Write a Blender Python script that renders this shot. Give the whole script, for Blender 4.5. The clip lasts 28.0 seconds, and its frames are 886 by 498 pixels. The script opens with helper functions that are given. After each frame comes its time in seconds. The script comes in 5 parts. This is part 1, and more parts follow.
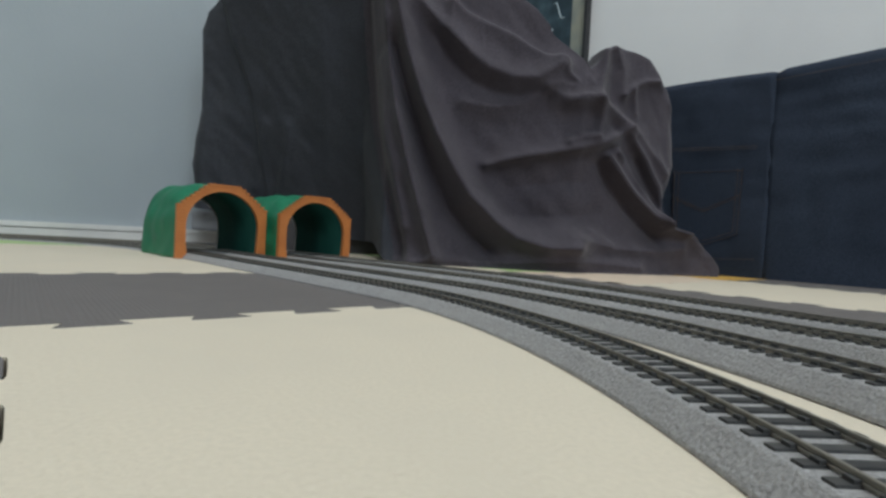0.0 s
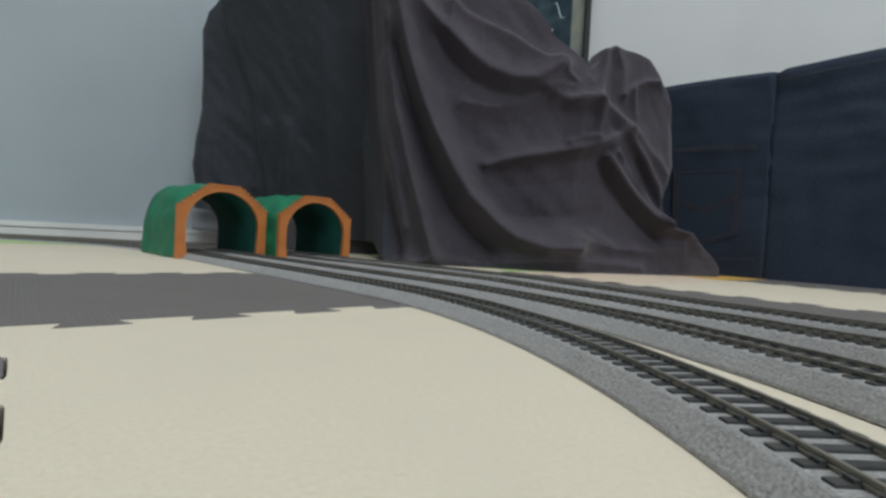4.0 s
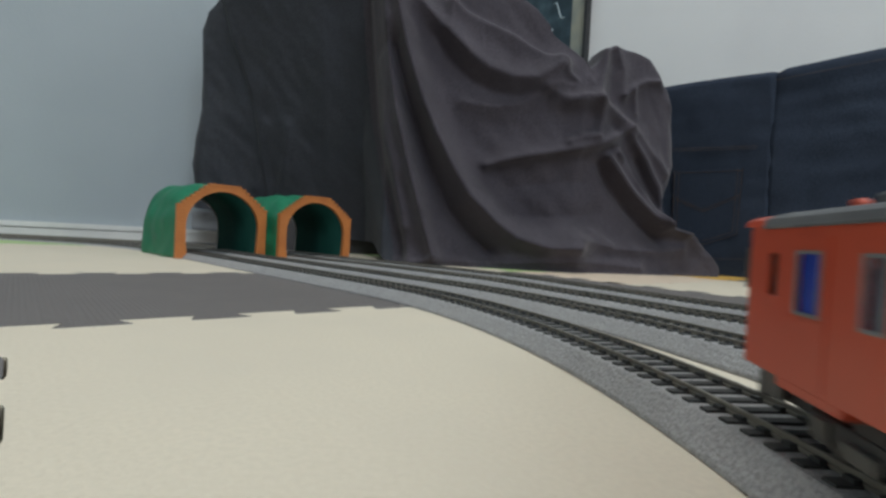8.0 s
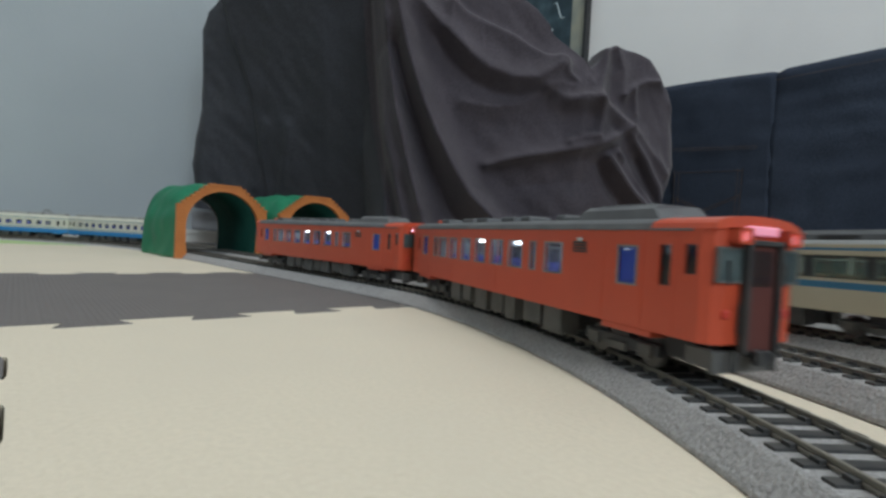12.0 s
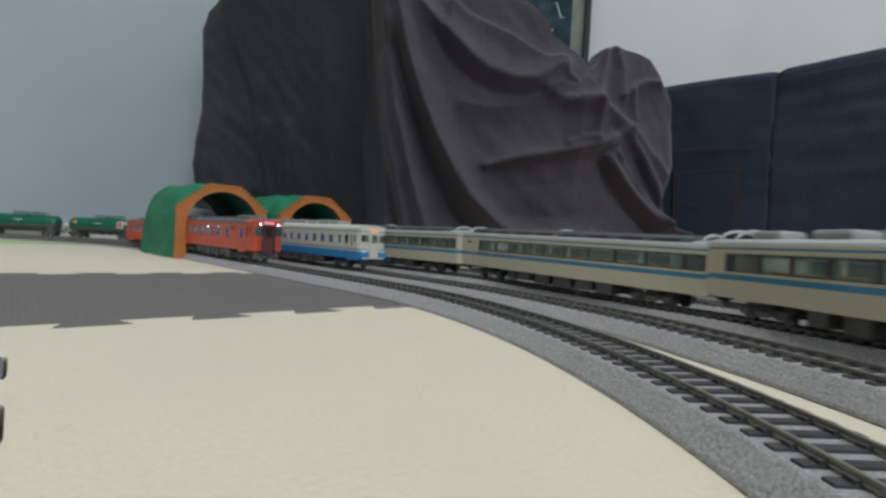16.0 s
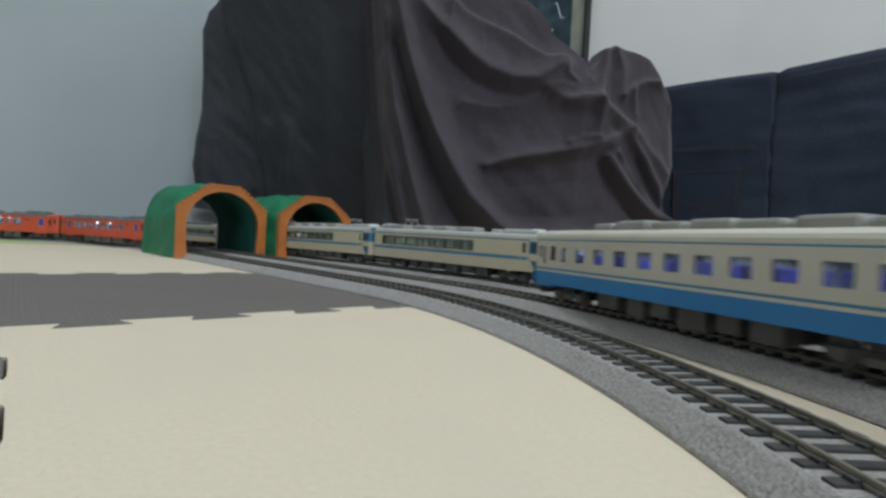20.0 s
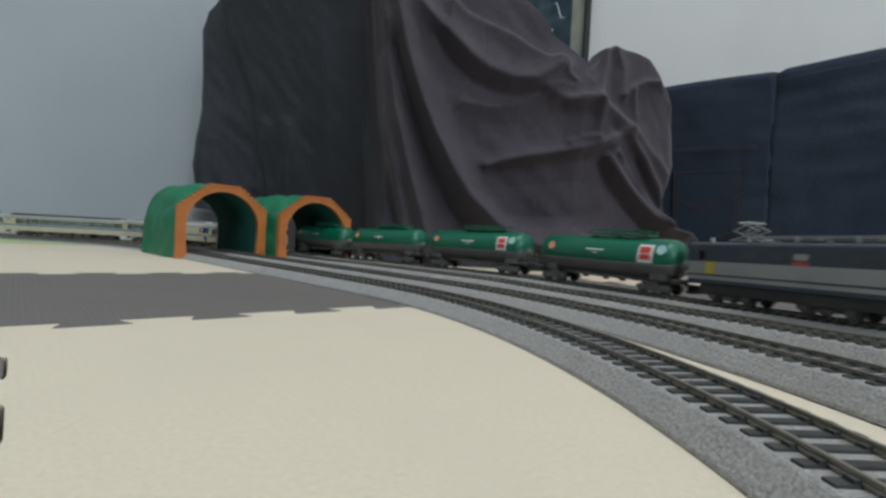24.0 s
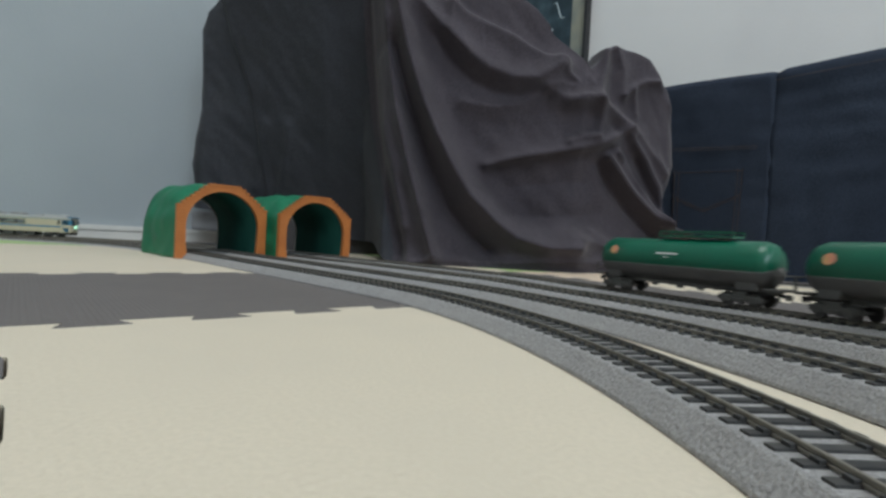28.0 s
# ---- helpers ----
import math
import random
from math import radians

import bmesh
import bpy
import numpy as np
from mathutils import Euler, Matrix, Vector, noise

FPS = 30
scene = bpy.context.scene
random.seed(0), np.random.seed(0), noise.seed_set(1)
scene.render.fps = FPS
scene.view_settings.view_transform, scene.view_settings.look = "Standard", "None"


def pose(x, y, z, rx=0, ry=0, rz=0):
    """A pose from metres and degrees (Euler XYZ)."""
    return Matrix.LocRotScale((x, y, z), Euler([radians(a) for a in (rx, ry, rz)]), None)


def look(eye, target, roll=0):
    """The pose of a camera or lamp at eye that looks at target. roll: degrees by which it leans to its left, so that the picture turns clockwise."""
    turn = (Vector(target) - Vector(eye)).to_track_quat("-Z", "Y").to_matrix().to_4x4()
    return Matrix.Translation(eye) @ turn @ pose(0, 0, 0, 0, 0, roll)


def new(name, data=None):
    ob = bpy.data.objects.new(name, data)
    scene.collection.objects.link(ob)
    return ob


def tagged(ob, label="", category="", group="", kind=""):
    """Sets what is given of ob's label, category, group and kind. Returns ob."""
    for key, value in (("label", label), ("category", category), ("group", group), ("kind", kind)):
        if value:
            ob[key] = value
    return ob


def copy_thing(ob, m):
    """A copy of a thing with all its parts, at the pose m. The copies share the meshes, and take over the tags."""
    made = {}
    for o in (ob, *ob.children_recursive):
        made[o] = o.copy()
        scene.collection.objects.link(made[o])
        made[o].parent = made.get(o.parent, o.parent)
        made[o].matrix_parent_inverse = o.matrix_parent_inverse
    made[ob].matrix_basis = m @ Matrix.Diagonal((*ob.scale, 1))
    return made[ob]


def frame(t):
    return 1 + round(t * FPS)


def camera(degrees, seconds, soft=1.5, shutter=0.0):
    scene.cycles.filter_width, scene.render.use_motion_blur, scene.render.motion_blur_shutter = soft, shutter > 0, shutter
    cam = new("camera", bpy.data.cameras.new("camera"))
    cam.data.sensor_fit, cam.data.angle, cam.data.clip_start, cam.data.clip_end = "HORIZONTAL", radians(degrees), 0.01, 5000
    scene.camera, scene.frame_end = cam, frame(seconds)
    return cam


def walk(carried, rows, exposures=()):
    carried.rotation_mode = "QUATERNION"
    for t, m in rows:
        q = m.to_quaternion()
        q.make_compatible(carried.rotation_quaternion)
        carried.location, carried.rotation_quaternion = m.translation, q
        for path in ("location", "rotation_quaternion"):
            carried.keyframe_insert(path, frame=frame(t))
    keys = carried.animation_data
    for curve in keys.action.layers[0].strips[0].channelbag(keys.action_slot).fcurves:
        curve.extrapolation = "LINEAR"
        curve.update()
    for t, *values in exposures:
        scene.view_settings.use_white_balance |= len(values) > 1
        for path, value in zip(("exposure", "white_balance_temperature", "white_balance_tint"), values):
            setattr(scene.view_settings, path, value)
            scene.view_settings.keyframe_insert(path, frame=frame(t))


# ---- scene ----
MM = 0.001
cam = camera(84.06, 28.0, soft=2.8, shutter=0.6)
EYE = Vector((0, 0, 28 * MM))
AIM = look(EYE, EYE + Vector((0, math.cos(0.020), -math.sin(0.020))), 3.15)
walk(cam, [(0.0, AIM), (28.0, AIM)], exposures=[(0.0, 0.0), (28.0, 0.0)])

# ---- light ----
world = bpy.data.worlds.new("sky")
scene.world = world
world.use_nodes = True
wn = world.node_tree.nodes
sky = wn.new("ShaderNodeTexSky")
sky.sky_type, sky.sun_disc, sky.sun_elevation, sky.sun_rotation = "NISHITA", False, radians(40), radians(200)
world.node_tree.links.new(sky.outputs[0], wn["Background"].inputs[0])
wn["Background"].inputs[1].default_value = 0.1


def area_lamp(name, eye, target, sx, sy, power, color):
    data = bpy.data.lights.new(name, "AREA")
    data.shape, data.size, data.size_y, data.energy, data.color = "RECTANGLE", sx, sy, power, color
    lamp = new(name, data)
    lamp.matrix_world = look(eye, target)
    return lamp


# room axes: A runs along the long wall, B towards it
RA = radians(43)
AX, BX = Vector((math.cos(RA), math.sin(RA), 0)), Vector((-math.sin(RA), math.cos(RA), 0))


def room(a, b, z=0.0):
    """A place from metres along the room's two axes."""
    return AX * a + BX * b + Vector((0, 0, z))


ROOM_A0, ROOM_A1, ROOM_B0, ROOM_B1, FLOOR_Z, CEIL_Z = -2.4, 0.98, -2.2, 0.93, -0.012, 2.35
# added sources, both unseen: an assumed window behind the camera and an assumed ceiling lamp
area_lamp("assumed_window_light", room(-0.7, ROOM_B0 + 0.03, 1.35), room(-0.1, 0, 0.5), 1.35, 1.1, 35, (0.78, 0.91, 1.0))
area_lamp("assumed_ceiling_light", room(-0.05, -0.2, CEIL_Z - 0.09), room(-0.05, -0.2, 0), 0.55, 0.55, 20.5, (0.93, 0.98, 0.99))

# ---- materials ----
def material(name, color, rough=0.6, metal=0.0, spots=None, spot_scale=40.0, grain=0.0, grain_scale=400.0, bump=0.0, bump_scale=300.0, spec=0.5, vary=0.0, emit=None, strength=0.0, coat=0.0, alpha=None, sheen=0.0, ribs=0.0):
    """A surface with a large stain, a fine grain and a relief, in object space."""
    m = bpy.data.materials.new(name)
    m.use_nodes = True
    t = m.node_tree
    b = t.nodes["Principled BSDF"]
    b.inputs["Roughness"].default_value, b.inputs["Metallic"].default_value = rough, metal
    b.inputs["Specular IOR Level"].default_value = spec
    b.inputs["Coat Weight"].default_value = coat
    b.inputs["Sheen Weight"].default_value, b.inputs["Sheen Roughness"].default_value = sheen, 0.4
    co = t.nodes.new("ShaderNodeTexCoord")
    rgb = t.nodes.new("ShaderNodeRGB")
    rgb.outputs[0].default_value = (*color, 1)
    out = rgb.outputs[0]

    def noise_tex(scale, detail=3.0):
        n = t.nodes.new("ShaderNodeTexNoise")
        n.inputs["Scale"].default_value, n.inputs["Detail"].default_value = scale, detail
        t.links.new(co.outputs["Object"], n.inputs["Vector"])
        return n.outputs["Fac"]

    def mixed(a, fac, col, low, high):
        r = t.nodes.new("ShaderNodeMapRange")
        r.inputs["From Min"].default_value, r.inputs["From Max"].default_value = low, high
        t.links.new(fac, r.inputs["Value"])
        x = t.nodes.new("ShaderNodeMix")
        x.data_type = "RGBA"
        t.links.new(r.outputs[0], x.inputs["Factor"])
        t.links.new(a, x.inputs["A"])
        x.inputs["B"].default_value = (*col, 1)
        return x.outputs["Result"]

    if spots:
        out = mixed(out, noise_tex(spot_scale), spots, 0.42, 0.72)
    if grain:
        out = mixed(out, noise_tex(grain_scale, 1.0), tuple(c * (1 - grain) for c in color), 0.35, 0.7)
    if vary:
        info = t.nodes.new("ShaderNodeObjectInfo")
        h = t.nodes.new("ShaderNodeHueSaturation")
        r = t.nodes.new("ShaderNodeMapRange")
        r.inputs["To Min"].default_value, r.inputs["To Max"].default_value = 1 - vary, 1 + vary
        t.links.new(info.outputs["Random"], r.inputs["Value"])
        t.links.new(r.outputs[0], h.inputs["Value"])
        t.links.new(out, h.inputs["Color"])
        out = h.outputs[0]
    t.links.new(out, b.inputs["Base Color"])
    if bump:
        bp = t.nodes.new("ShaderNodeBump")
        bp.inputs["Strength"].default_value, bp.inputs["Distance"].default_value = bump, 0.0006
        t.links.new(noise_tex(bump_scale, 4.0), bp.inputs["Height"])
        normal = bp.outputs[0]
        if ribs:
            # a woven relief: two sets of fine ribs across each other
            turn = t.nodes.new("ShaderNodeMapping")
            turn.inputs["Rotation"].default_value = (0, 0, -radians(41))
            t.links.new(co.outputs["Object"], turn.inputs["Vector"])
            for axis, size in (("X", 190.0), ("Y", 150.0)):
                wave = t.nodes.new("ShaderNodeTexWave")
                wave.bands_direction, wave.wave_profile = axis, "SIN"
                wave.inputs["Scale"].default_value, wave.inputs["Distortion"].default_value = size, 0.6
                t.links.new(turn.outputs[0], wave.inputs["Vector"])
                rb = t.nodes.new("ShaderNodeBump")
                rb.inputs["Strength"].default_value, rb.inputs["Distance"].default_value = ribs, 0.0004
                t.links.new(wave.outputs["Fac"], rb.inputs["Height"])
                t.links.new(normal, rb.inputs["Normal"])
                normal = rb.outputs[0]
        t.links.new(normal, b.inputs["Normal"])
    if emit:
        b.inputs["Emission Color"].default_value, b.inputs["Emission Strength"].default_value = (*emit, 1), strength
    if alpha is not None:
        b.inputs["Alpha"].default_value = alpha
    return m


# one wallpaper in two copies: how light falls is put into their colours
M_WALL_DIM = material("wallpaper_dim", (0.37, 0.405, 0.425), 0.85, spots=(0.345, 0.38, 0.40), spot_scale=6, bump=0.5, bump_scale=260)
M_WALL2 = material("wallpaper_bright", (0.74, 0.735, 0.725), 0.85, spots=(0.70, 0.695, 0.69), spot_scale=6, bump=0.5, bump_scale=260)
M_CEIL = material("ceiling_paint", (0.78, 0.78, 0.76), 0.9, spots=(0.72, 0.72, 0.70), spot_scale=4)
M_BASE = material("baseboard_white", (0.72, 0.71, 0.67), 0.5, spots=(0.64, 0.63, 0.60), spot_scale=30)
M_WOOD = material("floor_wood", (0.30, 0.19, 0.11), 0.45, spots=(0.22, 0.13, 0.07), spot_scale=12, grain=0.2, grain_scale=90)
M_CREAM = material("eva_cream", (0.69, 0.605, 0.475), 0.7, spots=(0.65, 0.575, 0.46), spot_scale=25, grain=0.05, grain_scale=900, bump=0.3, bump_scale=900, ribs=0.08)
M_BROWN = material("eva_brown", (0.155, 0.138, 0.13), 0.75, spots=(0.135, 0.12, 0.115), spot_scale=30, grain=0.12, grain_scale=900, bump=0.4, bump_scale=900, ribs=0.3)
M_GREEN = material("eva_green", (0.40, 0.55, 0.22), 0.7, spots=(0.37, 0.50, 0.20), spot_scale=30, bump=0.35, bump_scale=900, ribs=0.13)
M_YELLOW = material("eva_yellow", (0.68, 0.40, 0.08), 0.7, spots=(0.62, 0.36, 0.07), spot_scale=30, bump=0.35, bump_scale=900, ribs=0.13)
M_PEACH = material("eva_peach", (0.70, 0.56, 0.43), 0.7, spots=(0.66, 0.53, 0.41), spot_scale=30, bump=0.35, bump_scale=900, ribs=0.13)
M_BALLAST = material("ballast", (0.388, 0.376, 0.368), 0.9, spots=(0.342, 0.33, 0.322), spot_scale=120, grain=0.3, grain_scale=1500, bump=1.0, bump_scale=1400)
M_RAIL = material("rail_metal", (0.22, 0.20, 0.165), 0.5, 0.3, spots=(0.15, 0.138, 0.115), spot_scale=60, bump=0.1)
M_SLEEPER = material("sleeper_plastic", (0.034, 0.034, 0.034), 0.75, spots=(0.055, 0.053, 0.049), spot_scale=200, vary=0.25)
M_TUN_GREEN = material("tunnel_green", (0.0, 0.165, 0.075), 0.55, spots=(0.0, 0.135, 0.062), spot_scale=60, bump=0.25, bump_scale=160)
M_TUN_ORANGE = material("tunnel_orange", (0.48, 0.160, 0.035), 0.55, spots=(0.42, 0.135, 0.03), spot_scale=90, bump=0.2, bump_scale=300)
M_FLEECE = material("fleece_charcoal", (0.078, 0.068, 0.079), 0.95, spots=(0.062, 0.054, 0.063), spot_scale=24, grain=0.25, grain_scale=480, bump=0.7, bump_scale=700, spec=0.1, sheen=0.16)
# darker, bluer copy of the charcoal fleece, for shade on the left layer
M_FLEECE_SHADE = material("fleece_charcoal_shade", (0.058, 0.060, 0.069), 0.95, spots=(0.049, 0.051, 0.060), spot_scale=9, grain=0.3, grain_scale=620, bump=0.6, bump_scale=520, spec=0.08, sheen=0.08)
M_DENIM = material("denim_indigo", (0.031, 0.041, 0.062), 0.9, spots=(0.041, 0.053, 0.078), spot_scale=10, grain=0.4, grain_scale=900, bump=0.8, bump_scale=1100, spec=0.15)
M_STITCH = material("stitch_thread", (0.085, 0.052, 0.036), 0.8, grain=0.3, grain_scale=700)
M_RED = material("red_paint", (0.54, 0.078, 0.034), 0.36, spots=(0.50, 0.070, 0.030), spot_scale=60, bump=0.05)
M_ROOFGREY = material("roof_grey", (0.125, 0.128, 0.13), 0.7, spots=(0.095, 0.096, 0.10), spot_scale=90)
M_WHITE = material("cream_white_paint", (0.56, 0.54, 0.455), 0.4, spots=(0.52, 0.50, 0.42), spot_scale=60)
M_BLUE = material("sky_blue_paint", (0.02, 0.20, 0.46), 0.4, spots=(0.018, 0.17, 0.41), spot_scale=60)
M_IVORY = material("ivory_paint", (0.52, 0.465, 0.33), 0.42, spots=(0.48, 0.43, 0.305), spot_scale=60)
M_TEAL = material("stripe_blue_paint", (0.045, 0.19, 0.31), 0.42, spots=(0.038, 0.16, 0.27), spot_scale=60)
M_TANK = material("tank_green_paint", (0.0, 0.112, 0.060), 0.36, spots=(0.0, 0.092, 0.048), spot_scale=60)
M_GREY = material("grey_paint", (0.12, 0.117, 0.11), 0.6, spots=(0.095, 0.092, 0.087), spot_scale=90)
M_DARK = material("underframe_black", (0.030, 0.030, 0.032), 0.65, spots=(0.05, 0.048, 0.045), spot_scale=150)
M_UNDER = material("underfloor_grey", (0.095, 0.092, 0.084), 0.7, spots=(0.06, 0.058, 0.053), spot_scale=150)
M_LOCO = material("loco_dark_paint", (0.036, 0.047, 0.066), 0.45, spots=(0.030, 0.040, 0.056), spot_scale=70)
M_LOCOBAND = material("loco_pale_band", (0.29, 0.29, 0.285), 0.5, spots=(0.25, 0.25, 0.245), spot_scale=70)


# ---- mesh helpers ----
def mesh_from(bm, name, mat, smooth=False):
    me = bpy.data.meshes.new(name)
    bmesh.ops.recalc_face_normals(bm, faces=bm.faces)
    bm.to_mesh(me)
    bm.free()
    for mt in (mat if isinstance(mat, (list, tuple)) else [mat]):
        me.materials.append(mt)
    if smooth:
        for f in me.polygons:
            f.use_smooth = True
    return me


def part(name, bm, mat, parent=None, label="", smooth=False):
    ob = new(name, mesh_from(bm, name, mat, smooth))
    if parent:
        ob.parent = parent
    if label:
        ob["label"] = label
    return ob


def box(bm, cx, cy, cz, sx, sy, sz, bevel=0.0):
    r = bmesh.ops.create_cube(bm, size=1.0, matrix=Matrix.Translation((cx, cy, cz)) @ Matrix.Diagonal((sx, sy, sz, 1)))
    if bevel:
        edges = list({e for v in r["verts"] for e in v.link_edges})
        bmesh.ops.bevel(bm, geom=edges, offset=bevel, segments=2, affect="EDGES", profile=0.5)
    return bm


def boxes(*rows, bevel=0.0):
    bm = bmesh.new()
    for r in rows:
        box(bm, *r, bevel=bevel)
    return bm


def tube(bm, p, q, r, n=10):
    p, q = Vector(p), Vector(q)
    d = q - p
    m = Matrix.Translation((p + q) / 2) @ d.to_track_quat("Z", "Y").to_matrix().to_4x4()
    bmesh.ops.create_cone(bm, cap_ends=True, segments=n, radius1=r, radius2=r, depth=d.length, matrix=m)
    return bm


def prism(bm, outline, x0, x1):
    """A solid from an outline in the y-z plane, drawn out along x."""
    a = [bm.verts.new((x0, y, z)) for y, z in outline]
    b = [bm.verts.new((x1, y, z)) for y, z in outline]
    n = len(outline)
    for i in range(n):
        bm.faces.new((a[i], a[(i + 1) % n], b[(i + 1) % n], b[i]))
    bm.faces.new(a[::-1])
    bm.faces.new(b)
    return bm


def structure(name, bm, mat, label, smooth=False):
    return tagged(part(name, bm, mat, None, "", smooth), label, name.split("_")[0], "", "structure")


# ---- room ----
def room_box(bm, a0, a1, b0, b1, z0, z1):
    vs = [bm.verts.new(room(a, b, z)) for a in (a0, a1) for b in (b0, b1) for z in (z0, z1)]
    for f in ((0, 1, 3, 2), (4, 6, 7, 5), (0, 4, 5, 1), (2, 3, 7, 6), (0, 2, 6, 4), (1, 5, 7, 3)):
        bm.faces.new([vs[i] for i in f])
    return bm


T = 0.1
structure("floor", room_box(bmesh.new(), ROOM_A0 - T, ROOM_A1 + T, ROOM_B0 - T, ROOM_B1 + T, FLOOR_Z - 0.05, FLOOR_Z), M_WOOD, "brown wooden room floor under the play mats")
structure("ceiling", room_box(bmesh.new(), ROOM_A0 - T, ROOM_A1 + T, ROOM_B0 - T, ROOM_B1 + T, CEIL_Z, CEIL_Z + T), M_CEIL, "plain white ceiling of the room")
structure("wall_north", room_box(bmesh.new(), ROOM_A0 - T, ROOM_A1 + T, ROOM_B1, ROOM_B1 + T, FLOOR_Z, CEIL_Z), M_WALL_DIM, "wallpapered wall behind the tracks, dimmer light painted into its grey")
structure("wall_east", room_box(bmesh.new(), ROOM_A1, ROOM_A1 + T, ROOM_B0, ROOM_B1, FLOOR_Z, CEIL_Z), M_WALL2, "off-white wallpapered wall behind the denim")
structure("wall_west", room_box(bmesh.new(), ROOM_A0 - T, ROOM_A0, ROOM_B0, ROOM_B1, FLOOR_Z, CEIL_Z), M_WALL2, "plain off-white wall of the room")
# this wall stands out of view; its window opening is assumed
bm = bmesh.new()
WIN = (-1.42, 0.02, 0.75, 1.95)
room_box(bm, ROOM_A0 - T, WIN[0], ROOM_B0 - T, ROOM_B0, FLOOR_Z, CEIL_Z)
room_box(bm, WIN[1], ROOM_A1 + T, ROOM_B0 - T, ROOM_B0, FLOOR_Z, CEIL_Z)
room_box(bm, WIN[0], WIN[1], ROOM_B0 - T, ROOM_B0, FLOOR_Z, WIN[2])
room_box(bm, WIN[0], WIN[1], ROOM_B0 - T, ROOM_B0, WIN[3], CEIL_Z)
structure("wall_south", bm, M_WALL2, "unseen off-white wall with an assumed window opening")
bm = bmesh.new()
room_box(bm, ROOM_A0, ROOM_A1, ROOM_B1 - 0.010, ROOM_B1, FLOOR_Z, 0.0115)
room_box(bm, ROOM_A0, ROOM_A1, ROOM_B1 - 0.006, ROOM_B1, 0.0115, 0.0135)
room_box(bm, ROOM_A0, ROOM_A1, ROOM_B1 - 0.011, ROOM_B1, 0.0135, 0.021)
structure("baseboard", bm, M_BASE, "low white grooved baseboard along the wall")

# ---- play mats ----
MA = radians(41)
MU, MV = Vector((math.cos(MA), math.sin(MA), 0)), Vector((-math.sin(MA), math.cos(MA), 0))
U0 = -0.0080  # the seam beside the camera, its teeth shifted along it
PITCH, ROOT, TIP, TOOTH = 0.0325, 0.0125, 0.0195, 0.0068


def seam(c, lo, hi, way=-1):
    """Points along a seam with dovetail teeth: the way along it, and the offset across it."""
    pts, n0, n1 = [(lo, c)], math.ceil(lo / PITCH - 0.5), math.floor(hi / PITCH - 0.5)
    for n in range(n0, n1 + 1):
        x = (n + 0.5) * PITCH + (0.0066 if c == U0 else 0.0)
        if x - TIP / 2 < lo + 0.002 or x + TIP / 2 > hi - 0.002:
            continue
        d = c + way * (TOOTH if way < 0 or c < 0.3 else 0.012)
        pts += [(x - ROOT / 2, c), (x - TIP / 2 + 0.0008, d), (x - TIP / 2 + 0.003, d + way * 0.0004), (x + TIP / 2 - 0.003, d + way * 0.0004), (x + TIP / 2 - 0.0008, d), (x + ROOT / 2, c)]
    return pts + [(hi, c)]


def mat_tile(u0, u1, v0, v1, mat, label, teeth="uvUV"):
    """One foam tile of the floor with toothed edges; the letters say which sides interlock."""
    ring = []
    ring += [(u, v) for u, v in (seam(v0, u0, u1) if "v" in teeth else [(u0, v0), (u1, v0)])]
    ring += [(u, v) for v, u in (seam(u1, v0, v1, 1) if "U" in teeth else [(v0, u1), (v1, u1)])]
    ring += [(u, v) for u, v in (seam(v1, u0, u1) if "V" in teeth else [(u0, v1), (u1, v1)])][::-1]
    ring += [(u, v) for v, u in (seam(u0, v0, v1, 1) if "u" in teeth else [(v0, u0), (v1, u0)])][::-1]
    # a hairline gap stays between the tiles
    mu, mv, gu, gv = (u0 + u1) / 2, (v0 + v1) / 2, 1 - 0.0006 / (u1 - u0), 1 - 0.0006 / (v1 - v0)
    pts = [MU * (mu + (u - mu) * gu) + MV * (mv + (v - mv) * gv) for u, v in ring]
    clean = [p for i, p in enumerate(pts) if (p - pts[i - 1]).length > 1e-6]
    bm = bmesh.new()
    top = [bm.verts.new(p) for p in clean]
    f = bm.faces.new(top)
    r = bmesh.ops.extrude_face_region(bm, geom=[f])
    for v in r["geom"]:
        if isinstance(v, bmesh.types.BMVert):
            v.co.z = FLOOR_Z + 0.0002
    mid = bm.faces
    bmesh.ops.triangulate(bm, faces=[x for x in mid if len(x.verts) > 4])
    tile = part("foam_mat_tile", bm, mat)
    return tagged(tile, label, "floor mat", "foam mat tiles", "")


